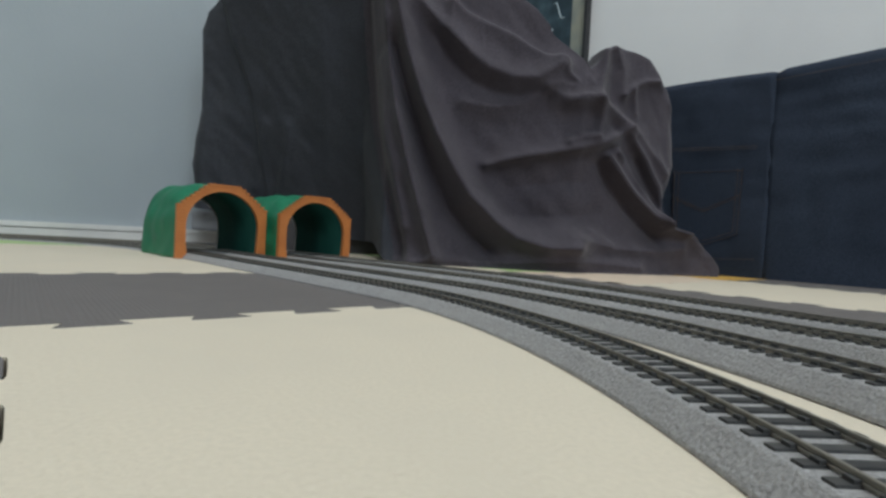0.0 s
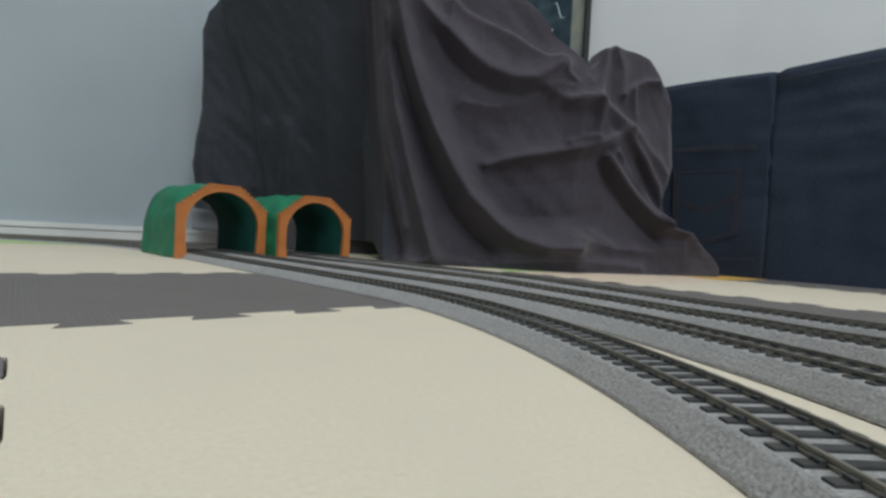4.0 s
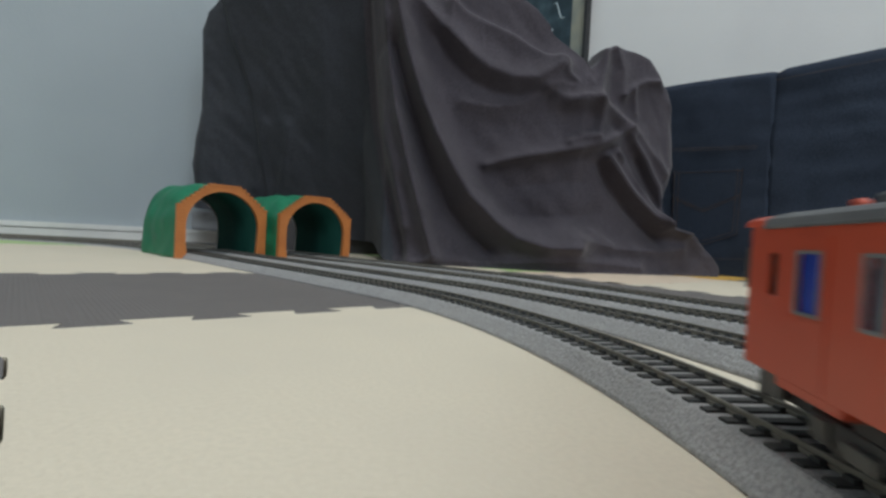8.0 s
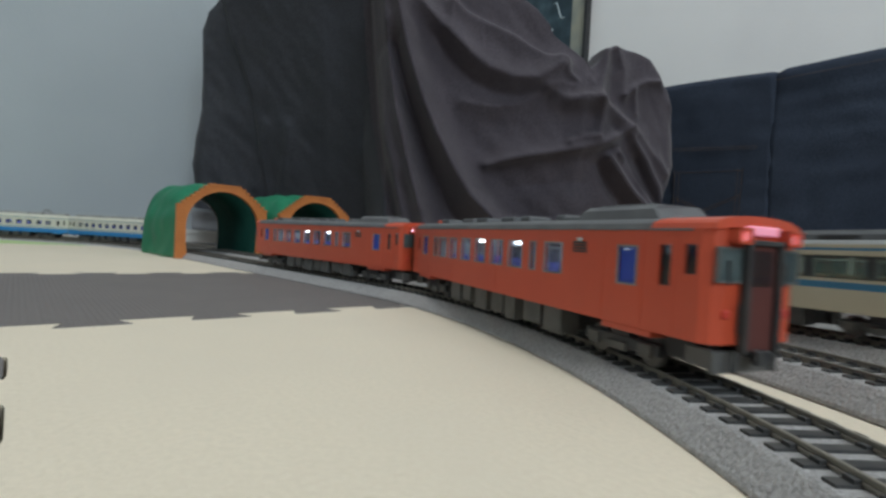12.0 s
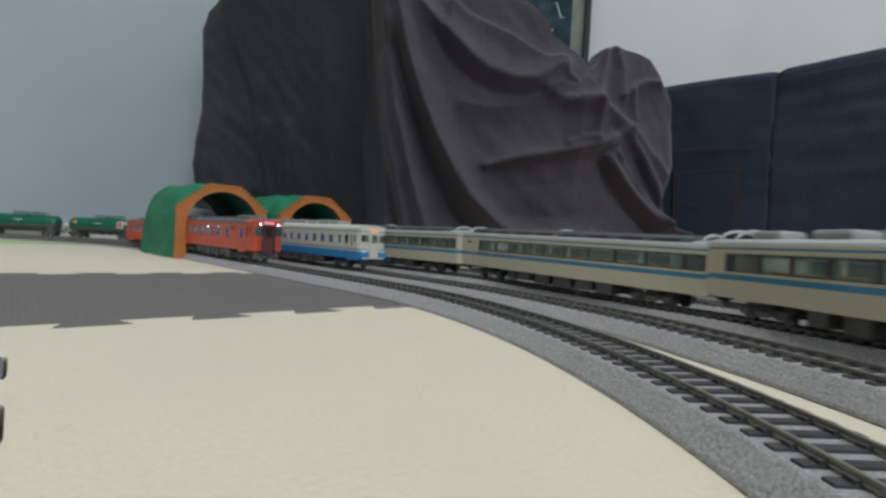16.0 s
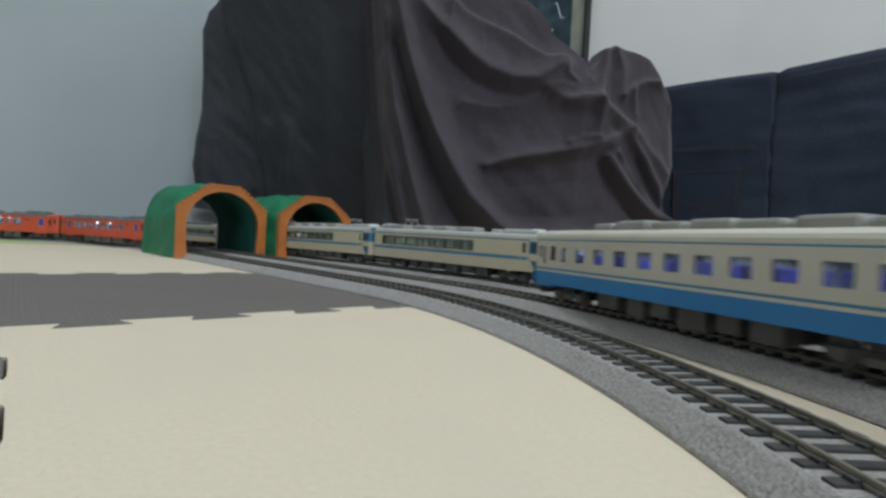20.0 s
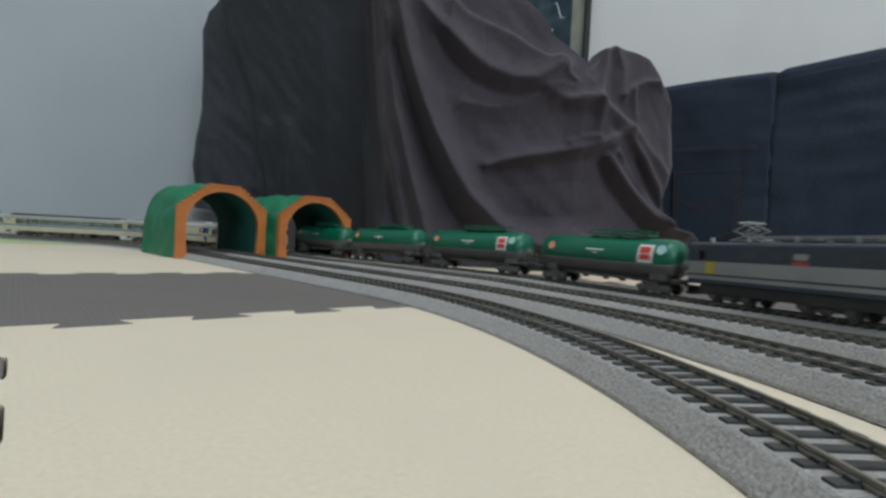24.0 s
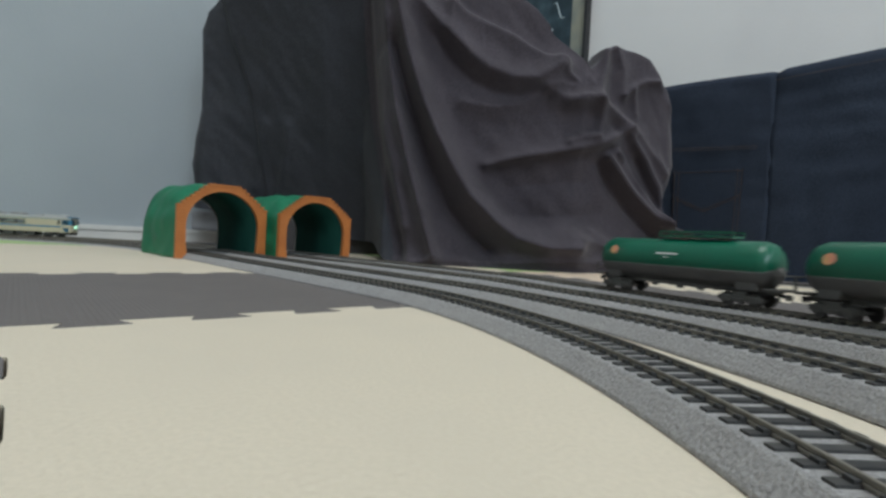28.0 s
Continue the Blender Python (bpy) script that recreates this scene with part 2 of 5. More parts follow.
CREAM_L, BROWN_L = "cream foam play mat tile with interlocking edges", "dark brown foam play mat tile with interlocking edges"
V1, V2, U1, U2 = 5 * PITCH + 0.002, 0.318, 6 * PITCH, 11 * PITCH + 0.008
VR = 0.201
for u0, u1, v0, v1, mt, lb in (
    (U0, U1, -4 * PITCH, V1, M_CREAM, CREAM_L), (U0, U1, -13 * PITCH, -4 * PITCH, M_BROWN, BROWN_L),
    (-9 * PITCH, U0, -4 * PITCH, V1, M_BROWN, BROWN_L),
    (-9 * PITCH, 8 * PITCH, V1, V2, M_BROWN, BROWN_L), (8 * PITCH, U2, V1, V2, M_BROWN, BROWN_L),
    (-9 * PITCH, U2, V2, 0.655, M_CREAM, CREAM_L),
    (-9 * PITCH, 2 * PITCH, 0.655, 0.90, M_GREEN, "bright green foam play mat tile with interlocking edges"), (2 * PITCH, U2, 0.655, 0.90, M_BROWN, BROWN_L),
    (U1, U2, -4 * PITCH, V1, M_BROWN, BROWN_L), (U1, U2, -13 * PITCH, -4 * PITCH, M_CREAM, CREAM_L),
    (U2, 18 * PITCH, VR, V2, M_PEACH, "pale peach foam play mat tile with interlocking edges"), (U2, 18 * PITCH, -4 * PITCH, VR, M_CREAM, CREAM_L), (U2, 18 * PITCH, -13 * PITCH, -4 * PITCH, M_BROWN, BROWN_L),
    (18 * PITCH, 0.86, VR, V2, M_YELLOW, "orange-yellow foam play mat tile with interlocking edges"), (18 * PITCH, 0.86, -4 * PITCH, VR, M_BROWN, BROWN_L), (18 * PITCH, 0.86, -13 * PITCH, -4 * PITCH, M_CREAM, CREAM_L),
    (U2, 18 * PITCH, V2, 0.655, M_GREEN, "bright green foam play mat tile beside the drape"), (18 * PITCH, 0.86, V2, 0.655, M_CREAM, CREAM_L),
    (-19 * PITCH, -9 * PITCH, -4 * PITCH, V1, M_CREAM, CREAM_L), (-19 * PITCH, -9 * PITCH, V1, V2, M_BROWN, BROWN_L), (-19 * PITCH, -9 * PITCH, V2, 0.655, M_CREAM, CREAM_L), (-19 * PITCH, -9 * PITCH, 0.655, 0.90, M_GREEN, "bright green foam play mat tile with interlocking edges"),
    (-9 * PITCH, U0, -13 * PITCH, -4 * PITCH, M_CREAM, CREAM_L), (-19 * PITCH, -9 * PITCH, -13 * PITCH, -4 * PITCH, M_BROWN, BROWN_L),
):
    mat_tile(u0, u1, v0, v1, mt, lb)

# ---- tracks ----
ARC_C = Vector((-231 * MM, 42.2 * MM, 0))
STRAIGHT, R0, SPACING = 338 * MM, 281 * MM, 39.5 * MM
WAY = Vector((-math.sqrt(0.5), math.sqrt(0.5), 0))
RAIL_Z, TIE_Z = 6.1 * MM, 4.95 * MM


# how far each oval is raised or lowered to fit the camera's view: millimetres of the way along it and the lift
SINK = [(290, 0.0), (370, -2.8), (850, -3.2), (1150, 0.0)]
LIFTS = {
    0: SINK,
    1: [(-420, 0.0), (-300, 0.8), (-200, 0.9), (-150, 0.4), (-95, 0.0)] + SINK,
    2: [(-420, 0.0), (-300, 1.7), (-205, 1.9), (-165, 0.8), (-120, -0.1), (-60, 0.0), (0, 1.0), (110, 0.8), (190, 0.0)] + SINK,
    3: [(-420, 0.0), (-300, 1.8), (-205, 1.8), (-165, 0.8), (-120, 0.1), (-60, 0.3), (0, 1.2), (110, 0.9), (190, 0.0)] + SINK,
}


def lift(k, s):
    """The lift of the oval k at s metres, eased between the rows."""
    lap = lap_length(k)
    q = ((s + lap / 2) % lap - lap / 2) / MM
    rows = LIFTS.get(k, ())
    for (a, h), (b, g) in zip(rows, rows[1:]):
        if a <= q <= b:
            f = (q - a) / (b - a)
            return (h + (g - h) * f * f * (3 - 2 * f)) * MM
    return 0.0


def on_track(k, s, off=0.0, z=0.0):
    """A point of the oval k, s metres on from where the bend meets the straight; off: to the outside."""
    r = R0 + SPACING * k
    z += lift(k, s) * (0.1 + 0.9 * min(1.0, z / (4.4 * MM)))
    # the second oval is moved outwards in its bend to fit the camera's view
    off += max(lift(1, s), 0.0) * 2.6 if k == 1 else 0.0
    half = math.pi * r
    lap = 2 * (half + STRAIGHT)
    s %= lap
    flip = 1.0
    if s >= half + STRAIGHT:
        s -= half + STRAIGHT
        flip = -1.0
    out = Vector((math.sqrt(0.5), math.sqrt(0.5), 0)) * flip
    way = WAY * flip
    start = ARC_C if flip > 0 else ARC_C + WAY * STRAIGHT
    if s <= STRAIGHT:
        return start + way * s + out * (r + off) + Vector((0, 0, z))
    a = (s - STRAIGHT) / r
    return start + way * STRAIGHT + (out * math.cos(a) + way * math.sin(a)) * (r + off) + Vector((0, 0, z))


def lap_length(k):
    return 2 * (math.pi * (R0 + SPACING * k) + STRAIGHT)


def ring_mesh(k, profile, n):
    """A closed band of the given cross-section round the oval k."""
    bm = bmesh.new()
    lap, rows = lap_length(k), []
    for i in range(n):
        rows.append([bm.verts.new(on_track(k, lap * i / n, o, z)) for o, z in profile])
    m = len(profile)
    for i in range(n):
        a, b = rows[i], rows[(i + 1) % n]
        for j in range(m):
            bm.faces.new((a[j], a[(j + 1) % m], b[(j + 1) % m], b[j]))
    return bm


def sleeper_mesh():
    return mesh_from(boxes((0, 0, 0, 1.9 * MM, 16.6 * MM, 1.4 * MM), *[(0, y * MM, 0.8 * MM, 1.5 * MM, 0.9 * MM, 0.8 * MM) for y in (-5.8, -4.0, 4.0, 5.8)]), "sleeper", M_SLEEPER)


SLEEPER = sleeper_mesh()
SLEEPER_STEP = 4.5 * MM
TRACKS = []
for k in range(4):
    track = new("model_track")
    tagged(track, "oval of model railway track on grey ballast roadbed", "model track", "concentric model tracks")
    TRACKS.append(track)
    part("roadbed", ring_mesh(k, [(-12.7 * MM, 0.2 * MM), (-12.5 * MM, 0.9 * MM), (-9.3 * MM, 4.4 * MM), (-8.9 * MM, 4.65 * MM), (8.9 * MM, 4.65 * MM), (9.3 * MM, 4.4 * MM), (12.7 * MM, 0.9 * MM), (12.9 * MM, 0.2 * MM)], 280), M_BALLAST, track, "grey speckled ballast roadbed")
    for side in (-1, 1):
        c = side * 4.9 * MM
        part("rail", ring_mesh(k, [(c - 0.42 * MM, TIE_Z - 0.1 * MM), (c - 0.42 * MM, TIE_Z + 0.25 * MM), (c - 0.2 * MM, TIE_Z + 0.4 * MM), (c - 0.32 * MM, RAIL_Z - 0.5 * MM), (c - 0.32 * MM, RAIL_Z - 0.1 * MM), (c - 0.26 * MM, RAIL_Z), (c + 0.26 * MM, RAIL_Z), (c + 0.32 * MM, RAIL_Z - 0.1 * MM), (c + 0.32 * MM, RAIL_Z - 0.5 * MM), (c + 0.2 * MM, TIE_Z + 0.4 * MM), (c + 0.42 * MM, TIE_Z + 0.25 * MM), (c + 0.42 * MM, TIE_Z - 0.1 * MM)], 280), M_RAIL, track, "dull nickel rail")


# ---- tunnels ----
def sub(rows, bevel=0.0):
    return boxes(*[tuple(v * MM for v in r) for r in rows], bevel=bevel * MM)


STEPS = 7


def step_edge(i):
    """The edge of a portal where its step i begins: across and up."""
    return 38.0 - 24.0 * i / STEPS, 42.6 + 19.6 * i / STEPS


def tunnel_outline(tall=1.0):
    """The stepped outer edge of a portal, in its own plane, from the one foot over the top to the other."""
    half = [(38.0, 0.0), (38.0, step_edge(0)[1])]
    for i in range(STEPS):
        (y0, _), (y1, z1) = step_edge(i), step_edge(i + 1)
        half += [(y0, z1 - 0.6), (y1, z1 - 0.2)]
    half += [(13.6, 63.7), (0.0, 64.1)]
    return [(y, z * tall) for y, z in half + [(-y, z) for y, z in half[-2::-1]]]


def arch_outline(tall=1.0, r=31.0, spring=27.4, n=20):
    pts = [(r - 1.8, 0.0), (r - 0.5, spring * 0.5), (r, spring)]
    pts += [(r * math.cos(math.pi * i / n), spring + r * math.sin(math.pi * i / n)) for i in range(1, n)]
    return [(y, z * tall) for y, z in pts + [(-r, spring), (-r + 0.5, spring * 0.5), (-r + 1.8, 0.0)]]


def resample(pts, n):
    d = [0.0]
    for a, b in zip(pts, pts[1:]):
        d.append(d[-1] + math.hypot(b[0] - a[0], b[1] - a[1]))
    out, j = [], 0
    for i in range(n):
        t = d[-1] * i / (n - 1)
        while j < len(d) - 2 and d[j + 1] < t:
            j += 1
        f = (t - d[j]) / max(d[j + 1] - d[j], 1e-9)
        out.append((pts[j][0] + (pts[j + 1][0] - pts[j][0]) * f, pts[j][1] + (pts[j + 1][1] - pts[j][1]) * f))
    return out


def arch_band(x0, x1, outer, inner, wave=0.0, rows=2, seed=0.0, back=None):
    """A thick arch between two outlines, from x0 to x1; wave makes its outside rough."""
    bm = bmesh.new()
    rings = []
    for i in range(rows):
        x = x0 + (x1 - x0) * i / (rows - 1)
        o = []
        near = max(0.0, 1 - 3.5 * i / (rows - 1)) if back else 1.0
        for j, (y, z) in enumerate(outer):
            if back:
                y, z = y * near + back[j][0] * (1 - near), z * near + back[j][1] * (1 - near)
            w = noise.noise(Vector((x * 0.05 + seed, y * 0.07, z * 0.07))) * wave * (1.0 if 0 < i < rows - 1 else 0.3)
            l = math.hypot(y, max(z - 25, 0)) or 1.0
            o.append(bm.verts.new((x * MM, (y + w * y / l) * MM, (z + (w * (z - 25) / l if z > 25 else 0)) * MM)))
        n = [bm.verts.new((x * MM, y * MM, z * MM)) for y, z in inner]
        rings.append((o, n))
    m = len(outer)
    for (o0, n0), (o1, n1) in zip(rings, rings[1:]):
        for j in range(m - 1):
            bm.faces.new((o0[j], o0[j + 1], o1[j + 1], o1[j]))
            bm.faces.new((n0[j], n1[j], n1[j + 1], n0[j + 1]))
        bm.faces.new((o0[0], o1[0], n1[0], n0[0]))
        bm.faces.new((o0[-1], n0[-1], n1[-1], o1[-1]))
    for o, n in (rings[0], rings[-1]):
        for j in range(m - 1):
            bm.faces.new((o[j], n[j], n[j + 1], o[j + 1]))
    return bm


# the shell's green again, darkened: the shade inside is put into the colour
M_TUN_SHADE = material("tunnel_inside_shade", (0.012, 0.058, 0.044), 0.85, spots=(0.009, 0.046, 0.036), spot_scale=50, bump=0.3, bump_scale=160, spec=0.06)
M_RIM = material("tunnel_rim", (0.34, 0.32, 0.30), 0.7, spots=(0.28, 0.26, 0.25), spot_scale=80)


def tunnel(lateral, s, length, label, tall=1.0):
    t = tagged(new("toy_tunnel"), label, "toy tunnel", "toy tunnels")
    n = 61
    outer, inner = resample(tunnel_outline(tall), n), resample(arch_outline(tall), n)
    stepped = tunnel_outline(tall)
    part("portal", arch_band(0.0, 4.5, stepped, resample(arch_outline(tall), len(stepped))), M_TUN_ORANGE, t, "orange stepped brick portal")
    # courses of bricks on the legs
    for side in (-1, 1):
        for i in range(14):
            part("brick", sub([(-0.1, side * 34.5, (1.8 + i * 3.0) * tall, 0.6, 5.8, 2.5)], 0.25), M_TUN_ORANGE, t)
        # brick ends standing proud on the stepped edge
        for i in range(STEPS):
            (y0, _), (y1, z1) = step_edge(i), step_edge(i + 1)
            part("brick", sub([(1.6, side * ((y0 + y1) / 2 + 0.3), z1 * tall - 1.1, 5.0, 3.1, 2.3)], 0.3), M_TUN_ORANGE, t)
    for i in range(9):
        part("brick", sub([(1.6, (i - 4) * 3.1, (64.2 - 0.03 * abs(i - 4)) * tall - 0.7, 5.0, 2.8, 1.9)], 0.3), M_TUN_ORANGE, t)
    part("end_rim", arch_band(length - 1.5, length, [(y * 1.02, z * 1.01) for y, z in inner], [(y * 0.965, z * 0.975) for y, z in inner]), M_RIM, t, "thin pale rim of the far mouth")
    shell_outer = [(y * 0.985, z * 0.985) for y, z in outer]
    lining_outer = [(y * 1.03, z * 1.02) for y, z in inner]
    dome = [(39.2 * math.copysign(abs(math.cos(a)) ** 0.62, math.cos(a)), 65.8 * tall * math.sin(a) ** 0.62) for a in [math.pi * i / 60 for i in range(61)]]
    dome = resample(dome, n)
    part("shell", arch_band(4.4, length - 1.4, shell_outer, lining_outer, 2.2, 22, lateral, dome), M_TUN_GREEN, t, "green moulded rock shell", True)
    part("lining", arch_band(4.6, length - 1.6, lining_outer, inner), M_TUN_SHADE, t, "inside of the tunnel, its green darkened for shade", True)
    p = ARC_C + Vector((math.sqrt(0.5), math.sqrt(0.5), 0)) * lateral * MM + WAY * s * MM
    t.matrix_basis = pose(p.x, p.y, 0.0002, 0, 0, 135)
    return t


tunnel(301.0, 245, 97, "green toy tunnel with orange brick portal over two tracks")
tunnel(379.5, 224, 97, "green toy tunnel with orange portal beside another tunnel", 0.955)


# ---- draped furniture ----
def poly_dist(px, pz, line):
    """Distance of many points to a broken line, and how far along it they lie."""
    best = np.full(px.shape, 1e9)
    for (x0, z0), (x1, z1) in zip(line, line[1:]):
        dx, dz = x1 - x0, z1 - z0
        t = np.clip(((px - x0) * dx + (pz - z0) * dz) / (dx * dx + dz * dz), 0, 1)
        best = np.minimum(best, np.hypot(px - x0 - t * dx, pz - z0 - t * dz))
    return best


# folds: way of the crest (across, up), how far it stands out, its width, all in millimetres
FOLDS = [
    ([(-77, 290), (-69, 227), (-57, 164), (-40, 103), (-21, 42), (-10, 11)], 24, 13),
    ([(-64, 288), (-56, 256), (-48, 226), (-38, 196), (-26, 165), (-12, 135), (5, 105), (25, 75), (50, 52), (75, 34), (109, 25), (141, 26)], 34, 20),
    ([(-38, 275), (-9, 249), (17, 223), (37, 209), (62, 201), (90, 201), (114, 216)], 19, 20),
    ([(14, 175), (45, 171), (76, 177), (100, 190), (125, 183), (155, 184)], 10, 16),
    ([(166, 245), (164, 222), (159, 193), (163, 166), (159, 145)], 10, 10),
    ([(125, 179), (154, 186), (177, 177), (204, 165), (217, 157), (231, 142), (247, 128), (254, 117)], 12, 12),
    ([(42, 109), (70, 116), (104, 123), (134, 129), (162, 136), (180, 149), (203, 163)], 11, 9),
    ([(128, 138), (140, 145), (157, 146)], 8, 6),
    ([(177, 126), (189, 112), (210, 91), (235, 70), (256, 56), (286, 50), (299, 51), (322, 34), (343, 11)], 21, 10),
    ([(188, 134), (213, 108), (234, 87), (254, 61)], 15, 7),
    ([(205, 153), (227, 129), (245, 101), (253, 78), (256, 58)], 12, 8),
    ([(256, 220), (269, 181), (274, 141), (271, 107), (263, 78)], 7, 7),
    ([(194, 199), (209, 213), (224, 221), (241, 223)], 8, 6),
    ([(206, 206), (211, 183)], 7, 6),
    ([(179, 251), (191, 228), (191, 199)], 5, 8),
    ([(113, 227), (121, 221), (121, 210), (131, 204)], 6, 6),
    ([(100, 192), (115, 198), (130, 197), (149, 207)], 5, 8),
    ([(161, 45), (187, 32)], 5, 8),
    ([(-42, 2), (11, 6), (73, 7), (135, 11), (178, 11), (224, 8)], 7, 9),
    ([(134, 38), (191, 28), (246, 27), (287, 32)], 8, 12),
    ([(-255, 174), (-271, 132), (-283, 89)], 6, 12),
    ([(-219, 169), (-227, 130), (-241, 81)], 7, 14),
    ([(-108, 141), (-93, 83), (-76, 36)], 8, 18),
    ([(-164, 263), (-162, 183), (-164, 102)], 5, 26),
    ([(-79, 221), (-70, 152), (-56, 89), (-45, 40)], 6, 7),
    ([(-62, 232), (-52, 195), (-42, 165), (-28, 134), (-16, 104), (4, 62), (29, 32), (49, 17)], -17, 13),
    ([(-21, 246), (-1, 219), (22, 199), (44, 188), (69, 184), (94, 188)], -7, 14),
    ([(168, 122), (183, 98), (207, 75), (233, 53), (253, 41)], -10, 9),
    ([(196, 125), (221, 104), (245, 74)], -8, 5),
    ([(216, 131), (234, 103), (248, 78)], -6, 5),
    ([(68, 90), (105, 95), (150, 100)], -10, 24),
    ([(70, 59), (114, 58), (159, 64)], -9, 22),
    ([(178, 231), (178, 193)], -4, 10),
    ([(233, 203), (252, 166), (256, 133)], -3, 10),
    ([(-104, 307), (-99, 255), (-89, 165), (-73, 102), (-56, 40), (-49, 9)], -9, 11),
    ([(178, 165), (198, 152)], -4, 9),
]
# where one layer of the blanket hangs over another: its edge, on whose near side the cloth stands out
LAYERS = [([(-100, 331), (-96, 293), (-91, 229), (-82, 165), (-65, 102), (-52, 59), (-42, 15), (-41, -3)], 16), ([(-326, 362), (-315, 329), (-302, 282), (-285, 235), (-275, 198), (-270, 132), (-267, 81)], 8)]
# a flap that hangs out over the cloth below its edge, fading upwards
HUMP_EDGE = [(-1, 284), (11, 272), (34, 261), (59, 251), (84, 238), (100, 230), (113, 227)]
FLAP = [(39, 108), (70, 116), (104, 123), (134, 129), (162, 136), (177, 140)]


def drape():
    left_z, left_x = [0, 96, 122, 157, 200, 243, 312, 332, 344, 363, 430], [-386, -389, -391, -388, -380, -381, -382, -372, -352, -346, -340]
    right_z, right_x = [0, 24, 51, 59, 73, 131, 201, 234, 256, 430], [364, 344, 314, 284, 270, 285, 279, 264, 240, 236]
    top_x = [-328, -73, -6, 4, 21, 34, 58, 77, 101, 114, 126, 135, 161, 179, 206, 228, 240]
    top_z = [431, 362, 317, 301, 292, 299, 307, 303, 285, 270, 238, 223, 246, 254, 256, 250, 243]
    depth_x, depth_y = [-380, -250, -55, 140, 235, 380], [715, 640, 560, 560, 600, 655]
    na, nb = 340, 210
    a, b = np.meshgrid(np.linspace(0, 1, na), np.linspace(0, 1, nb), indexing="ij")
    ztop = np.interp(-328 + a * 568, top_x, top_z) + 3
    hem = np.interp(a, [0, 0.10, 0.13, 0.405, 0.43, 1], [56, 50, 24, 19, 0, 0])
    z = hem + b * (ztop - hem)
    xl, xr = np.interp(z, left_z, left_x), np.interp(z, right_z, right_x)
    x = xl + a * (xr - xl)
    base = np.interp(x, depth_x, depth_y)
    out = np.zeros_like(x)
    for line, amp, wide in FOLDS:
        d = poly_dist(x, z, line)
        out += amp * (0.3 * np.clip(1 - d / (1.8 * wide), 0, 1) ** 1.4 + 0.35 * np.exp(-(d / (0.66 * wide)) ** 2) + 0.5 * np.exp(-np.hypot(d, 1.2) / (0.55 * wide)))
    for line, step in LAYERS:
        lz, lx = [p[1] for p in line][::-1], [p[0] for p in line][::-1]
        out += step / (1 + np.exp(-(x - np.interp(z, lz, lx)) / 1.1))
    fx, fz = [p[0] for p in FLAP], [p[1] for p in FLAP]
    over = z - np.interp(x, fx, fz)
    reach = np.clip((x - 25) / 40, 0, 1) * np.clip((205 - x) / 30, 0, 1)
    out += 14 * reach * np.exp(-np.clip(over, 0, None) / 45) / (1 + np.exp(-over / 1.6))
    hx, hz = [p[0] for p in HUMP_EDGE], [p[1] for p in HUMP_EDGE]
    under = np.interp(x, hx, hz) - z
    reach = np.clip((x + 14) / 10, 0, 1) * np.clip((124 - x) / 14, 0, 1)
    out += 15 * reach * np.exp(-np.clip(under, 0, None) / 40) / (1 + np.exp(-under / 1.6))
    fine = np.array([noise.noise(Vector((p * 0.016, q * 0.009, 3))) * 6 + noise.noise(Vector((p * 0.05 + q * 0.03, q * 0.03, 9))) * 2.2 + noise.noise(Vector((p * 0.16, q * 0.12, 5))) * 0.5 for p, q in zip(x.flat, z.flat)]).reshape(x.shape)
    edge = 46 * np.clip(1 - a / 0.05, 0, 1) ** 2 + 60 * np.clip((a - 0.96) / 0.04, 0, 1) ** 2 + 40 * np.clip((b - 0.97) / 0.03, 0, 1) ** 2
    foot = 9 * np.exp(-z / 16)
    # the plain side leans in towards its foot: facing down, it renders darker
    lean = 125 * np.clip((-70 - x) / 40, 0, 1) * np.clip((x + 385) / 130, 0, 1) * np.clip(1 - z / 330, 0, 1)
    y = base - out - fine + edge - foot + lean
    # the sheet goes over the top and down at the back
    verts = [(float(p) * MM, float(q) * MM, float(r) * MM) for p, q, r in zip(x.flat, y.flat, z.flat)]
    faces = [(i * nb + j, (i + 1) * nb + j, (i + 1) * nb + j + 1, i * nb + j + 1) for i in range(na - 1) for j in range(nb - 1)]
    n0 = len(verts)
    cols = list(range(0, na, 6)) + [na - 1]
    for i in cols:
        px, py, pz = verts[i * nb + nb - 1]
        back = min(py + 0.10, 1.21 + 0.933 * px)
        verts.append((px * 0.97, back, pz - 0.02))
        verts.append((px * 0.97, back, 0.03))
    for k in range(len(cols) - 1):
        p, q = cols[k], cols[k + 1]
        ring = [i * nb + nb - 1 for i in range(p, q + 1)]
        faces.append(tuple(ring + [n0 + 2 * (k + 1), n0 + 2 * k]))
        faces.append((n0 + 2 * k, n0 + 2 * (k + 1), n0 + 2 * (k + 1) + 1, n0 + 2 * k + 1))
    me = bpy.data.meshes.new("fleece_blanket")
    me.from_pydata(verts, [], faces)
    me.update()
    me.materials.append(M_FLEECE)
    me.materials.append(M_FLEECE_SHADE)
    # the layer that hangs behind takes the darker copy, shade painted into its colour
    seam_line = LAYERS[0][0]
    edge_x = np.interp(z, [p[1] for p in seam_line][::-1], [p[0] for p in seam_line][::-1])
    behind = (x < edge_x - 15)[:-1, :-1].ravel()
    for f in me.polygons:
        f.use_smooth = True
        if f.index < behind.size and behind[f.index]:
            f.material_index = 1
    ob = new("fleece_blanket", me)
    return tagged(ob, "charcoal fleece blanket in heavy folds over furniture, its left layer painted in shade", "blanket")


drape()


